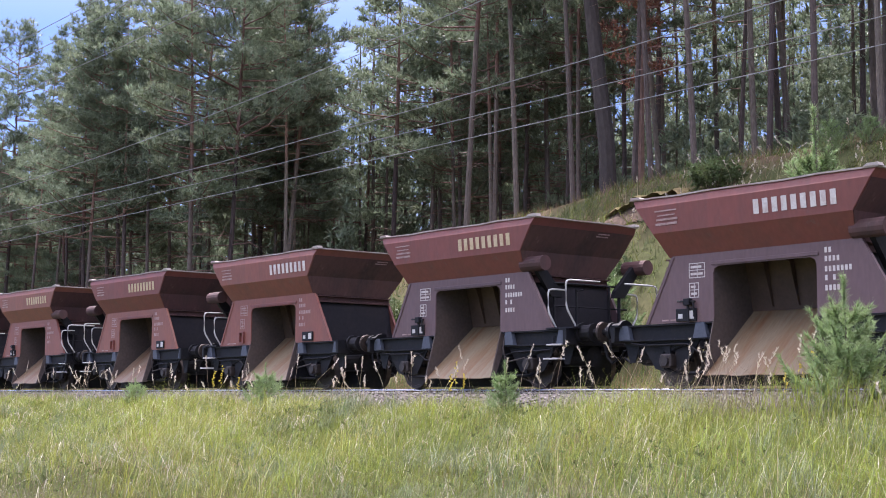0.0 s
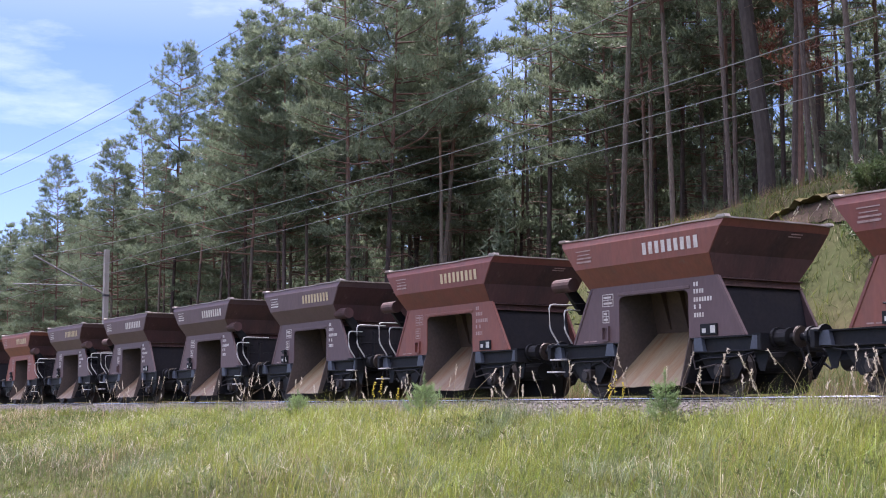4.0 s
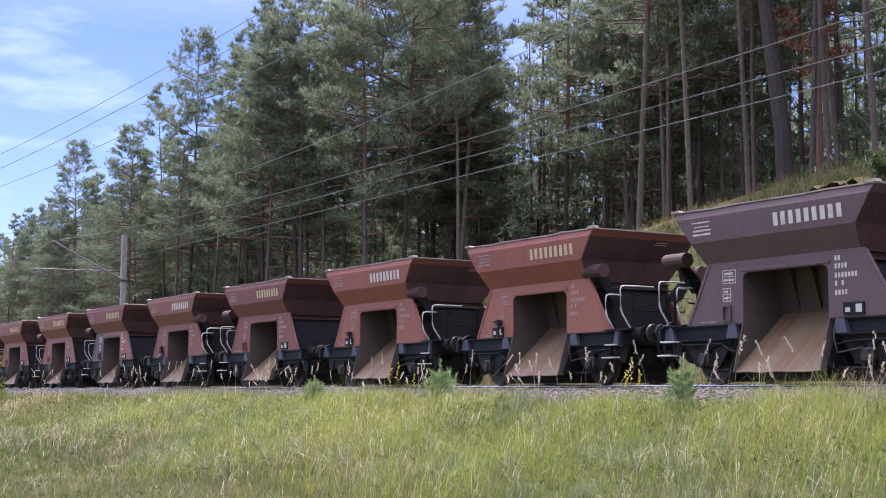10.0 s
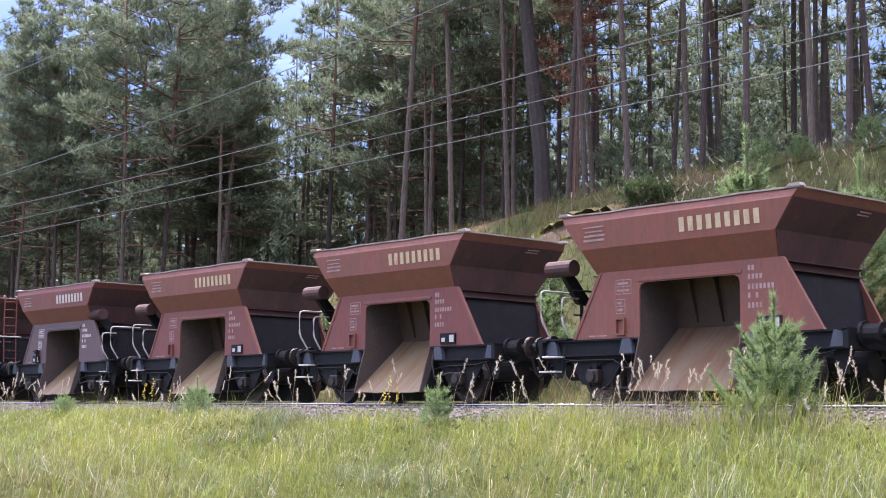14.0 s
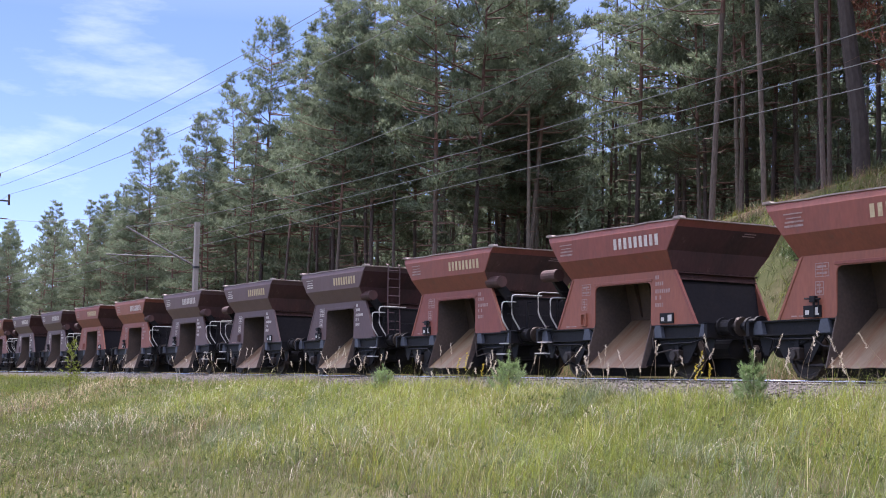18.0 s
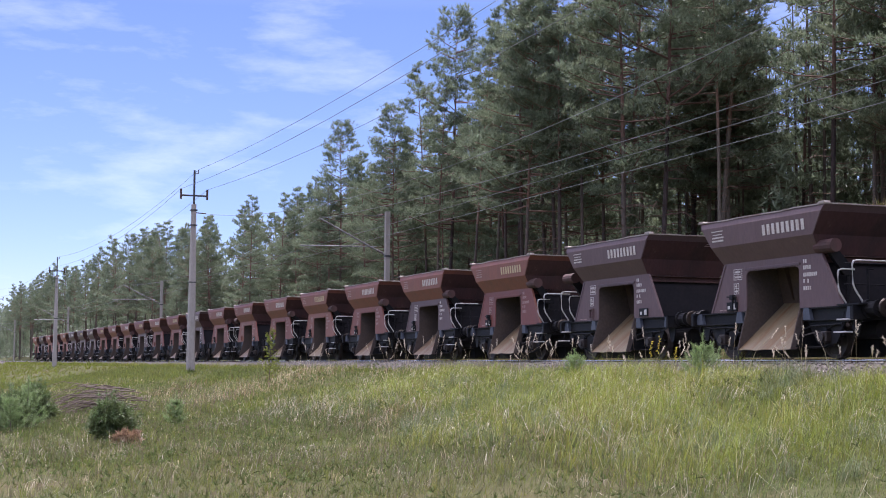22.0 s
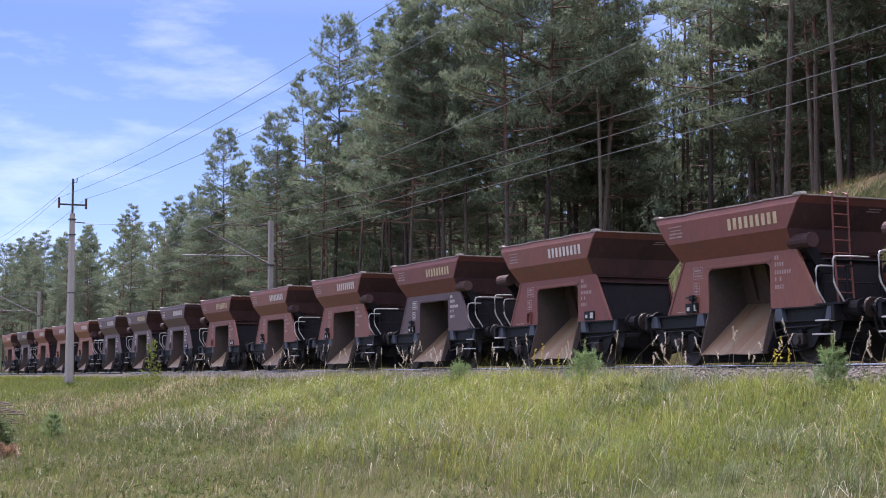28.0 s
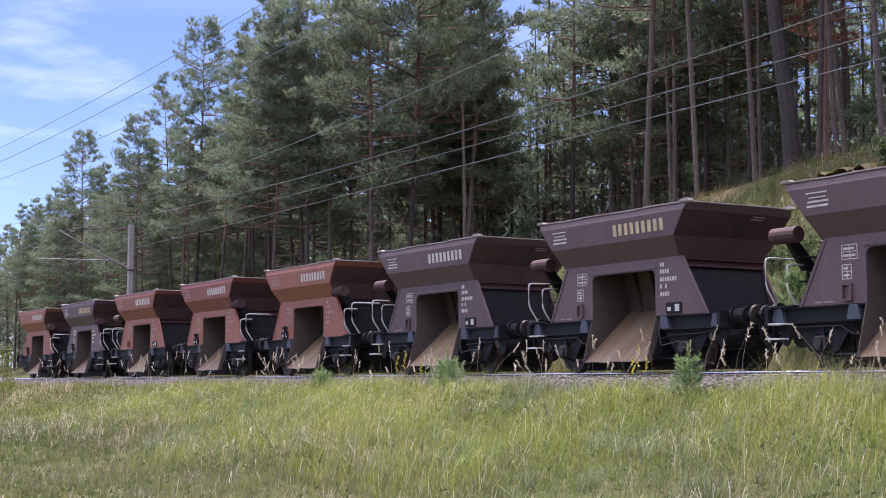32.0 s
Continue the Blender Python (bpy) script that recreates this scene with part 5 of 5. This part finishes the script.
def brush_pile():
    rng = random.Random(12)
    t = new("brush_pile")
    tagged(t, "heap of grey dead branches on the meadow", "brush pile")
    for k in range(64):
        bm = nb()
        a, l = rng.uniform(-0.35, 0.35) - 1.75, rng.uniform(1.2, 3.0)
        x, y = rng.uniform(-0.8, 0.8), rng.uniform(0.0, 1.6)
        z = rng.uniform(0.15, 1.05)
        tube(bm, [(x, y, z), (x + math.cos(a) * l * 0.5, y + math.sin(a) * l * 0.5, z + rng.uniform(0, 0.2)), (x + math.cos(a) * l, y + math.sin(a) * l, max(0.03, z - rng.uniform(0.2, 0.7)))], rng.uniform(0.010, 0.03), 4, 0.3)
        part("branch", bm, M_TWIG, t)
    set_down(t, -49.0, 5.6, 0, 0.05)


brush_pile()


def blades(name, xs, ys, zs, lengths, widths, lean, material, rng, parent=None, plain=False):
    """Grass: bent tapering blades of three triangles each."""
    n = len(xs)
    a = rng.normal(0.4, 1.5, n)
    d = np.stack([np.cos(a), np.sin(a), np.zeros(n)], 1)
    b = rng.uniform(0, 2 * math.pi, n)
    s = np.stack([np.cos(b), np.sin(b), np.zeros(n)], 1) * widths[:, None]
    p = np.stack([xs, ys, zs], 1)
    L = lengths[:, None]
    ln = np.minimum(lean * rng.uniform(0.15, 1.7, n), 1.42)[:, None]
    up = np.array([0, 0, 1.0])
    m = p + up * L * 0.58 + d * L * ln * 0.22
    t = p + up * L * (1 - 0.42 * ln * ln) + d * L * ln
    v = np.stack([p - s, p + s, m - s * 0.8, m + s * 0.8, t], 1).reshape(-1, 3)
    if plain:
        v = np.stack([p - s, p + s, t], 1).reshape(-1, 3)
        return from_arrays(name, v, np.arange(3 * n).reshape(-1, 3), material, parent)
    o = np.arange(n)[:, None] * 5
    tr = np.concatenate([o + np.array([[0, 1, 3]]), o + np.array([[0, 3, 2]]), o + np.array([[2, 3, 4]])], 1).reshape(-1, 3)
    return from_arrays(name, v, tr, material, parent)


def lush(x, y):
    """Where the grass stands taller: broad patches."""
    return 0.42 + 0.14 * smoothstep(-45, -20, x) + 0.25 * np.sin(x * 0.45 + 2.0 * np.sin(y * 0.5)) + 0.23 * np.sin(x * 1.3 + y * 0.9 + 1.0)


def meadow():
    rng = np.random.RandomState(3)

    def scatter(n, x0, x1, v0, v1, lmin, lmax, w, lean, material, name, label, clump=None, reach=28, plain=False, fade=0.0):
        x, v = rng.uniform(x0, x1, n), rng.uniform(v0, v1, n)
        # blades stand in tussocks
        k = rng.randint(0, max(1, n // 9), n)
        tx, tv = rng.uniform(x0, x1, n // 9 + 1), rng.uniform(v0, v1, n // 9 + 1)
        tuss = rng.uniform(0, 1, n) < 0.6
        x = np.where(tuss, tx[k] + rng.normal(0, 0.055, n), x)
        v = np.where(tuss, tv[k] + rng.normal(0, 0.055, n), v)
        if fade:
            # the stand thins out towards the meadow
            keep = rng.uniform(0, 1, n) < smoothstep(v0 - 0.5, v0 + fade, v + 1.3 * np.sin(x * 0.23) + 0.8 * np.sin(x * 0.71 + 1.0))
            x, v, k = x[keep], v[keep], k[keep]
            n = len(x)
        y = v + bend(x)
        g = lush(x, y)
        if clump is not None:
            keep = g + rng.normal(0, 0.25, n) > clump
            x, y, g, k = x[keep], y[keep], g[keep], k[keep]
        ln = (lmin + (lmax - lmin) * rng.uniform(0, 1, len(x)) ** 1.3) * (0.62 + 0.62 * g) * (0.8 + 0.4 * ((k * 7919) % 97) / 97)
        ln = ln * (1 - 0.38 * smoothstep(14.0, 16.8, y - bend(x)) * (y < 18))
        wd = w * (0.42 + 0.85 * np.sqrt(x * x + y * y) / reach) * rng.uniform(0.6, 1.3, len(x))
        ob = blades(name, x, y, height(x, y) - 0.02, ln, wd, lean, material, rng, plain=plain)
        tagged(ob, label, "grass", kind="stuff")
    scatter(125000, -46, -3, 8.5, 17.1, 0.12, 0.44, 0.0040, 0.95, M_GRASS, "meadow_grass", "thick yellow-green grass on the railway bank", fade=4.0)
    scatter(65000, -46, -3, 8.5, 17.0, 0.14, 0.46, 0.0040, 0.8, M_GRASS_DARK, "cool_grass", "darker green grass among the meadow grass", plain=True)
    scatter(42000, -40, -3, 8.3, 16.6, 0.35, 0.95, 0.0034, 1.2, M_GRASS_TALL, "tall_grass", "tall arching bright grass blades on the bank", 0.46, fade=5.0)
    scatter(45000, -110, -46, 3.0, 16.6, 0.14, 0.40, 0.0042, 0.6, M_GRASS, "farther_meadow_grass", "yellow-green meadow grass farther along the bank", plain=True)
    scatter(26000, -110, -46, 3.0, 16.6, 0.14, 0.42, 0.0042, 0.6, M_GRASS_DARK, "farther_cool_grass", "darker grass farther along the bank", plain=True)
    scatter(52000, -75, -10, -2.0, 8.5, 0.10, 0.34, 0.0045, 0.8, M_GRASS, "low_meadow_grass", "low grass at the foot of the bank", plain=True)
    scatter(40000, -75, -10, -2.0, 8.5, 0.10, 0.38, 0.0045, 0.65, M_GRASS_DARK, "low_cool_grass", "low darker grass at the foot of the bank", plain=True)
    scatter(22000, -260, -110, -4.0, 16.6, 0.2, 0.5, 0.006, 0.5, M_GRASS, "distant_meadow_grass", "distant meadow grass along the line", plain=True)
    scatter(36000, -62, -8, -2.0, 11.0, 0.16, 0.50, 0.0024, 0.9, M_HEATH, "brown_grass", "fine brown bent grass on the low meadow", 0.36)
    scatter(9000, -62, -4, 9.0, 16.9, 0.2, 0.6, 0.0024, 0.8, M_BROWN, "brown_bank_grass", "fine brown bent grass on the bank", 0.45)
    scatter(5000, -60, -3, 8.6, 16.9, 0.30, 0.80, 0.0024, 0.9, M_STRAW, "dry_grass", "dry straw-coloured grass stalks in the meadow", 0.40)
    scatter(2600, -44, -3, 8.6, 16.9, 0.3, 0.75, 0.0030, 1.5, M_PALE, "dead_grass", "bleached dead grass blades lying across the meadow grass")
    scatter(1800, -60, -8, 0.0, 10.0, 0.2, 0.5, 0.0030, 1.5, M_PALE, "low_dead_grass", "bleached dead grass lying on the low meadow", 0.3)
    scatter(17000, -48, -3, 16.2, 17.75, 0.35, 0.95, 0.0034, 0.7, M_GRASS, "ballast_edge_grass", "thin grass growing up through the edge of the ballast", plain=True)
    scatter(2200, -48, -3, 16.3, 17.5, 0.45, 0.9, 0.0026, 0.8, M_BROWN, "ballast_edge_weeds", "dry brown stalks at the edge of the ballast", plain=True)
    scatter(16000, -230, -48, 16.2, 17.4, 0.45, 0.75, 0.005, 0.6, M_GRASS, "far_edge_grass", "grass at the edge of the ballast farther along", plain=True)
    scatter(4500, -90, -14, -1.0, 12, 0.15, 0.42, 0.0035, 0.8, M_STRAW, "low_dry_grass", "low dry grass at the foot of the bank")
    scatter(40000, -60, -4, 22.4, 29.5, 0.2, 0.6, 0.0075, 0.8, M_GRASS_DARK, "slope_grass", "rough green grass on the slope behind the track", None, 34, True)
    scatter(4000, -70, -6, 26.5, 36, 0.2, 0.65, 0.004, 0.6, M_STRAW, "slope_dry_grass", "dry grass along the top of the slope", 0.4, 34, True)
    scatter(15000, -70, -6, 27.6, 34, 0.2, 0.55, 0.0045, 0.8, M_BROWN, "slope_brown_grass", "reddish-brown dry grass along the top of the slope", None, 34, True)
    scatter(36000, -60, -4, 22.4, 33, 0.2, 0.55, 0.0075, 0.8, M_GRASS, "slope_fresh_grass", "fresh green grass on the slope behind the track", 0.35, 34, True)
    scatter(16000, -75, -4, 21.6, 23.6, 0.4, 1.1, 0.006, 0.5, M_BROWN, "trackside_weeds", "brown dry weeds along the far side of the track", None, 34, True)
    scatter(15000, -75, -4, 21.6, 24.0, 0.35, 1.0, 0.008, 0.5, M_HERB, "trackside_herbs", "dark green weeds along the far side of the track", None, 34, True)
    scatter(46000, -46, -8, 2.0, 12.0, 0.10, 0.36, 0.0042, 0.65, M_GRASS_DARK, "near_low_grass", "dense olive grass on the low meadow", plain=True)
    scatter(30000, -46, -8, 2.0, 12.0, 0.10, 0.34, 0.0042, 0.65, M_GRASS, "near_low_grass", "dense yellow-green grass on the low meadow", plain=True)


meadow()


def tussocks():
    """Arching clumps of cool grey-green grass in the meadow."""
    rng = np.random.RandomState(44)
    n, m = 170, 64
    cx, cv = rng.uniform(-40, -4, n), rng.uniform(8.8, 16.6, n)
    x = np.repeat(cx, m) + rng.normal(0, 0.08, n * m)
    y = np.repeat(cv, m) + rng.normal(0, 0.08, n * m)
    y = y + bend(x)
    size = np.repeat(rng.uniform(0.55, 1.0, n), m)
    ob = blades("grass_tussocks", x, y, height(x, y) - 0.02, size * rng.uniform(0.35, 0.85, n * m), np.full(n * m, 0.0034), 1.15, M_GRASS_COOL, rng)
    tagged(ob, "arching grey-green grass tussocks on the bank", "grass", kind="stuff")


tussocks()


def seed_heads():
    """Tall stalks with pale plumes along the edge of the ballast."""
    rng = np.random.RandomState(31)
    bm_v, bm_t, pv, pt, base, pb_ = [], [], [], [], 0, 0
    spots = [(-29.0, 16.2, 9), (-22.5, 16.3, 7), (-14.2, 16.2, 7), (-12.2, 16.4, 3), (-18.0, 16.4, 6), (-38.0, 16.4, 14), (-48, 16.3, 10), (-9.0, 16.0, 10), (-60, 16.3, 10), (-25.2, 16.5, 8)]
    spots += [(-6.0 - 3.1 * i, 16.3, 4) for i in range(15)] + [(-13.0, 15.6, 8), (-9.5, 15.2, 8), (-16.0, 15.8, 5)]
    # drifts of reed grass along the top of the slope
    spots += [(-13.0 - 1.0 * i, 28.8 + 0.9 * math.sin(2.1 * i), 11) for i in range(15)]
    stems, cen, out = nb(), [], []
    for sx, sv, n in spots:
        for i in range(n):
            x, v = sx + rng.normal(0, 1.1), sv + rng.normal(0, 0.35)
            y = v + float(bend(x))
            g = float(height(x, y))
            h = rng.uniform(0.55, 1.25) * (0.62 if sv > 20 else 1.0)
            lx, ly = rng.normal(0, 0.26, 2)
            tube(stems, [(x, y, g), (x + lx * 0.4, y + ly * 0.4, g + h * 0.6), (x + lx, y + ly, g + h)], 0.0042, 3, 0.5)
            for u in np.linspace(0.84, 1.03, 7):
                cen.append((x + lx * u + rng.normal(0, 0.012), y + ly * u, g + h * u))
                out.append((lx * 0.5, ly * 0.5, 1.0))
    ob = part("reed_grass_stalks", stems, M_STRAW)
    tagged(ob, "thin dry reed-grass stalks beside the ballast", "reed grass", kind="stuff")
    v, t = tufts(np.array(cen), np.array(out), 8, 0.052, 0.0055, rng, 0.4)
    tagged(from_arrays("reed_grass_plumes", v, t, M_PLUME), "pale feathery seed heads beside the ballast", "reed grass", kind="stuff")
    cen, out, stems = [], [], nb()
    for sx, sv in ((-29.6, 16.4), (-8.6, 15.6), (-12.6, 16.6), (-20.5, 16.6)):
        for i in range(3):
            x, v = sx + rng.normal(0, 0.25), sv + rng.normal(0, 0.15)
            y = v + float(bend(x))
            g, h = float(height(x, y)), rng.uniform(0.6, 1.0)
            tube(stems, [(x, y, g), (x + 0.03, y, g + h)], 0.006, 3, 0.6)
            for u in np.linspace(0.6, 1.0, 8):
                cen.append((x + 0.03 * u + rng.normal(0, 0.02), y + rng.normal(0, 0.02), g + h * u))
                out.append((0, 0, 1.0))
    tagged(part("flower_stalks", stems, M_GRASS), "green stalks of yellow wild flowers", "wild flowers", kind="stuff")
    v, t = tufts(np.array(cen), np.array(out), 7, 0.04, 0.014, rng, 1.0)
    tagged(from_arrays("flower_heads", v, t, M_FLOWER), "small yellow flower spikes by the track", "wild flowers", kind="stuff")
    # the dark tangle of weeds by the young pine
    x = rng.normal(-13.2, 1.7, 620)
    v = rng.normal(15.9, 0.4, 620)
    y = v + bend(x)
    tx, tv = rng.normal(-11.4, 0.8, 420), rng.normal(15.6, 0.3, 420)
    ty = tv + bend(tx)
    ob = blades("tall_grass_clump", tx, ty, height(tx, ty), rng.uniform(0.5, 1.15, 420), np.full(420, 0.0042), 0.8, M_GRASS_TALL, rng)
    tagged(ob, "clump of tall bright grass round the young pine", "grass", kind="stuff")
    ob = blades("weed_tangle", x, y, height(x, y), rng.uniform(0.4, 1.15, 620), np.full(620, 0.0032), 1.0, M_HEATH, rng)
    tagged(ob, "tangle of dry brown weeds by the track", "weeds", kind="stuff")


seed_heads()


def herbs():
    """Low broad-leaved weeds in patches."""
    rng = np.random.RandomState(57)
    px, pv = rng.uniform(-70, -6, 260), rng.uniform(-1, 16, 260)
    k = rng.randint(0, 260, 7500)
    x, v = px[k] + rng.normal(0, 0.9, 7500), pv[k] + rng.normal(0, 0.6, 7500)
    y = v + bend(x)
    cen = np.stack([x, y, height(x, y) + rng.uniform(0.02, 0.30, 7500)], 1)
    v3, t = tufts(cen, np.tile([0.0, 0, 0.6], (7500, 1)), 6, 0.085, 0.011, rng, 0.8)
    tagged(from_arrays("meadow_herbs", v3, t, M_HERB), "low dark green broad-leaved weeds in the grass", "weeds", kind="stuff")


herbs()


def ballast_stones():
    rng = np.random.RandomState(8)
    n = 21000
    x = -4 - 76 * rng.uniform(0, 1, n) ** 1.4
    o = np.where(rng.uniform(0, 1, n) < 0.88, rng.uniform(-2.9, -0.95, n), rng.uniform(-1.2, 1.6, n))
    z = np.interp(o, [-3.1, -2.45, -1.66, -0.98, -0.86, 0.86, 0.98, 1.7], [-0.75, -0.52, -0.10, -0.095, -0.185, -0.185, -0.13, -0.20])
    y = TRACK_Y + bend(x) + o
    r = rng.uniform(0.02, 0.048, (n, 1))
    octa = np.array([(1, 0, 0), (0, 1, 0), (-1, 0, 0), (0, -1, 0), (0, 0, 1), (0, 0, -1)], float)
    v = octa[None] * r[:, None] * rng.uniform(0.6, 1.35, (n, 6, 1))
    a = rng.uniform(0, 6.28, n)
    ca, sa = np.cos(a)[:, None], np.sin(a)[:, None]
    v = np.stack([v[..., 0] * ca - v[..., 1] * sa, v[..., 0] * sa + v[..., 1] * ca, v[..., 2] * 0.8], -1) + np.stack([x, y, z + 0.008], 1)[:, None]
    f = np.array([(0, 1, 4), (1, 2, 4), (2, 3, 4), (3, 0, 4), (1, 0, 5), (2, 1, 5), (3, 2, 5), (0, 3, 5)])
    t = (np.arange(n)[:, None, None] * 6 + f[None]).reshape(-1, 3)
    tagged(from_arrays("ballast_stones", v.reshape(-1, 3), t, M_STONE), "loose grey ballast stones beside the rails", "ballast", kind="stuff")


ballast_stones()


# ---- sleepers ----
def sleeper_mesh():
    bm = nb()
    prism(bm, [(-0.14, -0.40), (0.14, -0.40), (0.10, -0.165), (-0.10, -0.165)], "y", -1.28, 1.28)
    return bm


for i in range(150):
    x = 4.0 - 0.6 * i
    ob = new("sleeper", shared(("sleeper",), sleeper_mesh, M_SLEEPER))
    ob.parent = track
    ob.matrix_basis = pose(x, TRACK_Y + float(bend(x)), 0)


# ---- overhead line ----
def mast(x):
    """A concrete mast beyond the track with its bracket over the line."""
    t = new("catenary_mast")
    tagged(t, "grey concrete catenary mast with a steel bracket arm", "catenary mast", group="catenary masts")
    y0 = 3.75
    bm = nb()
    prism(bm, [(-0.14, y0 - 0.12), (0.14, y0 - 0.12), (0.11, y0 + 0.12), (-0.11, y0 + 0.12)], "z", -0.9, 7.95)
    part("post", bm, M_CONCRETE, t, "weathered concrete post")
    part("strut", tube(nb(), [(0, y0 - 0.15, 5.65), (0, 0.0, 7.45)], 0.045, 8), M_GALV, t, "sloping steel strut")
    part("top_tie", tube(nb(), [(0, y0 - 0.15, 7.75), (0, 0.0, 7.50)], 0.014, 6), M_DARKSTEEL, t)
    part("registration_tube", tube(nb(), [(0, y0 - 0.6, 6.05), (0, -1.0, 5.98)], 0.028, 8), M_GALV, t)
    part("steady_arm", tube(nb(), [(0, -0.9, 5.97), (0, -0.1, 5.62)], 0.014, 6), M_GALV, t)
    part("dropper", tube(nb(), [(0, 1.1, 6.93), (0, 1.1, 6.02)], 0.01, 5), M_DARKSTEEL, t)
    for z, a in ((5.70, 1), (7.74, 0)):
        bm = nb()
        d = Vector((0, -1, 0.48 if a else -0.07)).normalized()
        p = Vector((0, y0 - 0.2, z))
        for k in range(5):
            tube(bm, [p + d * (0.06 + 0.07 * k), p + d * (0.09 + 0.07 * k)], 0.075, 8, 0.6)
        part("insulator", bm, M_CERAMIC, t, "brown ribbed insulator")
    part("clamp_band", box(nb(), -0.16, 0.16, y0 - 0.14, y0 + 0.14, 5.52, 5.62), M_DARKSTEEL, t)
    t.matrix_basis = pose(x, TRACK_Y + float(bend(x)), 0)
    return t


MASTS = [-424, -352, -280, -209, -138, -70, 1.5, 73]
for x in MASTS:
    mast(x)


def wire(name, pts, radius, label, material=None, category="overhead wire"):
    bm = tube(nb(), pts, radius, 5)
    return tagged(part(name, bm, material or M_WIRE), label, category)


def span(x0, x1, o0, o1, z0, z1, sag, n=14):
    out = []
    for k in range(n + 1):
        u = k / n
        x = x0 + (x1 - x0) * u
        out.append((x, TRACK_Y + float(bend(x)) + o0 + (o1 - o0) * u, z0 + (z1 - z0) * u - 4 * sag * u * (1 - u)))
    return out


def joined(ends, o, z, sag):
    pts = []
    for a, b in zip(ends, ends[1:]):
        s = span(a, b, o, o, z, z, sag, 10)
        pts += s if not pts else s[1:]
    return pts


wire("contact_wire", joined(MASTS, 0.0, 5.60, 0.03), 0.010, "copper contact wire over the track")
wire("contact_wire", joined(MASTS, 0.05, 6.08, 0.02), 0.010, "second wire over the track")
wire("messenger_wire", joined(MASTS, 0.0, 7.42, 0.92), 0.011, "sagging messenger wire over the track")


def pole(x):
    """A line pole on the meadow side with its three insulators."""
    t = new("power_line_pole")
    tagged(t, "slim concrete power line pole with a steel crossarm", "utility pole", group="line poles along the bank")
    g = -0.75
    bm = nb()
    loft(bm, [[(x * k, y * k, z) for x, y in ((-1, -0.6), (-0.5, -1), (0.5, -1), (1, -0.6), (1, 0.6), (0.5, 1), (-0.5, 1), (-1, 0.6))] for k, z in ((0.25, g - 0.3), (0.20, 4.0), (0.14, 9.25))])
    bmesh.ops.contextual_create(bm, geom=[v for v in bm.verts if v.co.z > 9.2])
    bmesh.ops.recalc_face_normals(bm, faces=bm.faces)
    part("shaft", bm, M_CONCRETE, t, "weathered tapering concrete shaft")
    part("steel_top", box(nb(), -0.055, 0.055, -0.055, 0.055, 8.7, 11.3, 0.01), M_DARKSTEEL, t, "dark steel extension")
    part("crossarm", box(nb(), -0.05, 0.05, -0.80, 0.80, 9.72, 9.82, 0.01), M_DARKSTEEL, t)
    for y, z in ((-0.78, 9.82), (0.78, 9.82)):
        part("insulator", tube(nb(), [(0, y, z - 0.28), (0, y, z + 0.34)], 0.065, 8), M_CERAMIC, t, "dark upright insulator")
    part("insulator", tube(nb(), [(0, 0.05, 11.1), (0, 0.22, 11.1), (0, 0.24, 11.34)], 0.03, 6), M_CERAMIC, t, "dark insulator")
    part("dead_end", tube(nb(), [(0, 0.1, 8.75), (0, 0.75, 8.72)], 0.035, 6), M_CERAMIC, t)
    for z in (4.6, 8.0, 8.9):
        part("clamp_band", box(nb(), -0.20, 0.20, -0.20, 0.20, z - 0.03, z + 0.03), M_DARKSTEEL, t)
    t.matrix_basis = pose(x, TRACK_Y - 4.3 + float(bend(x)), 0)
    return t


POLES = [-304, -230, -156, -82, -4, 74]
for x in POLES:
    pole(x)
wire("line_wire", joined(POLES, -4.06, 11.34, 0.95), 0.0105, "uppermost wire between the line poles")
wire("line_wire", joined(POLES, -5.08, 10.15, 1.0), 0.0105, "wire between the line poles")
wire("line_wire", joined(POLES, -3.52, 10.15, 1.05), 0.0105, "wire between the line poles")
wire("feeder_wire", span(-82, -4, -3.6, -3.0, 8.7, 8.7, 2.35, 20), 0.010, "slack feeder wire that hangs from the line pole")

motions()
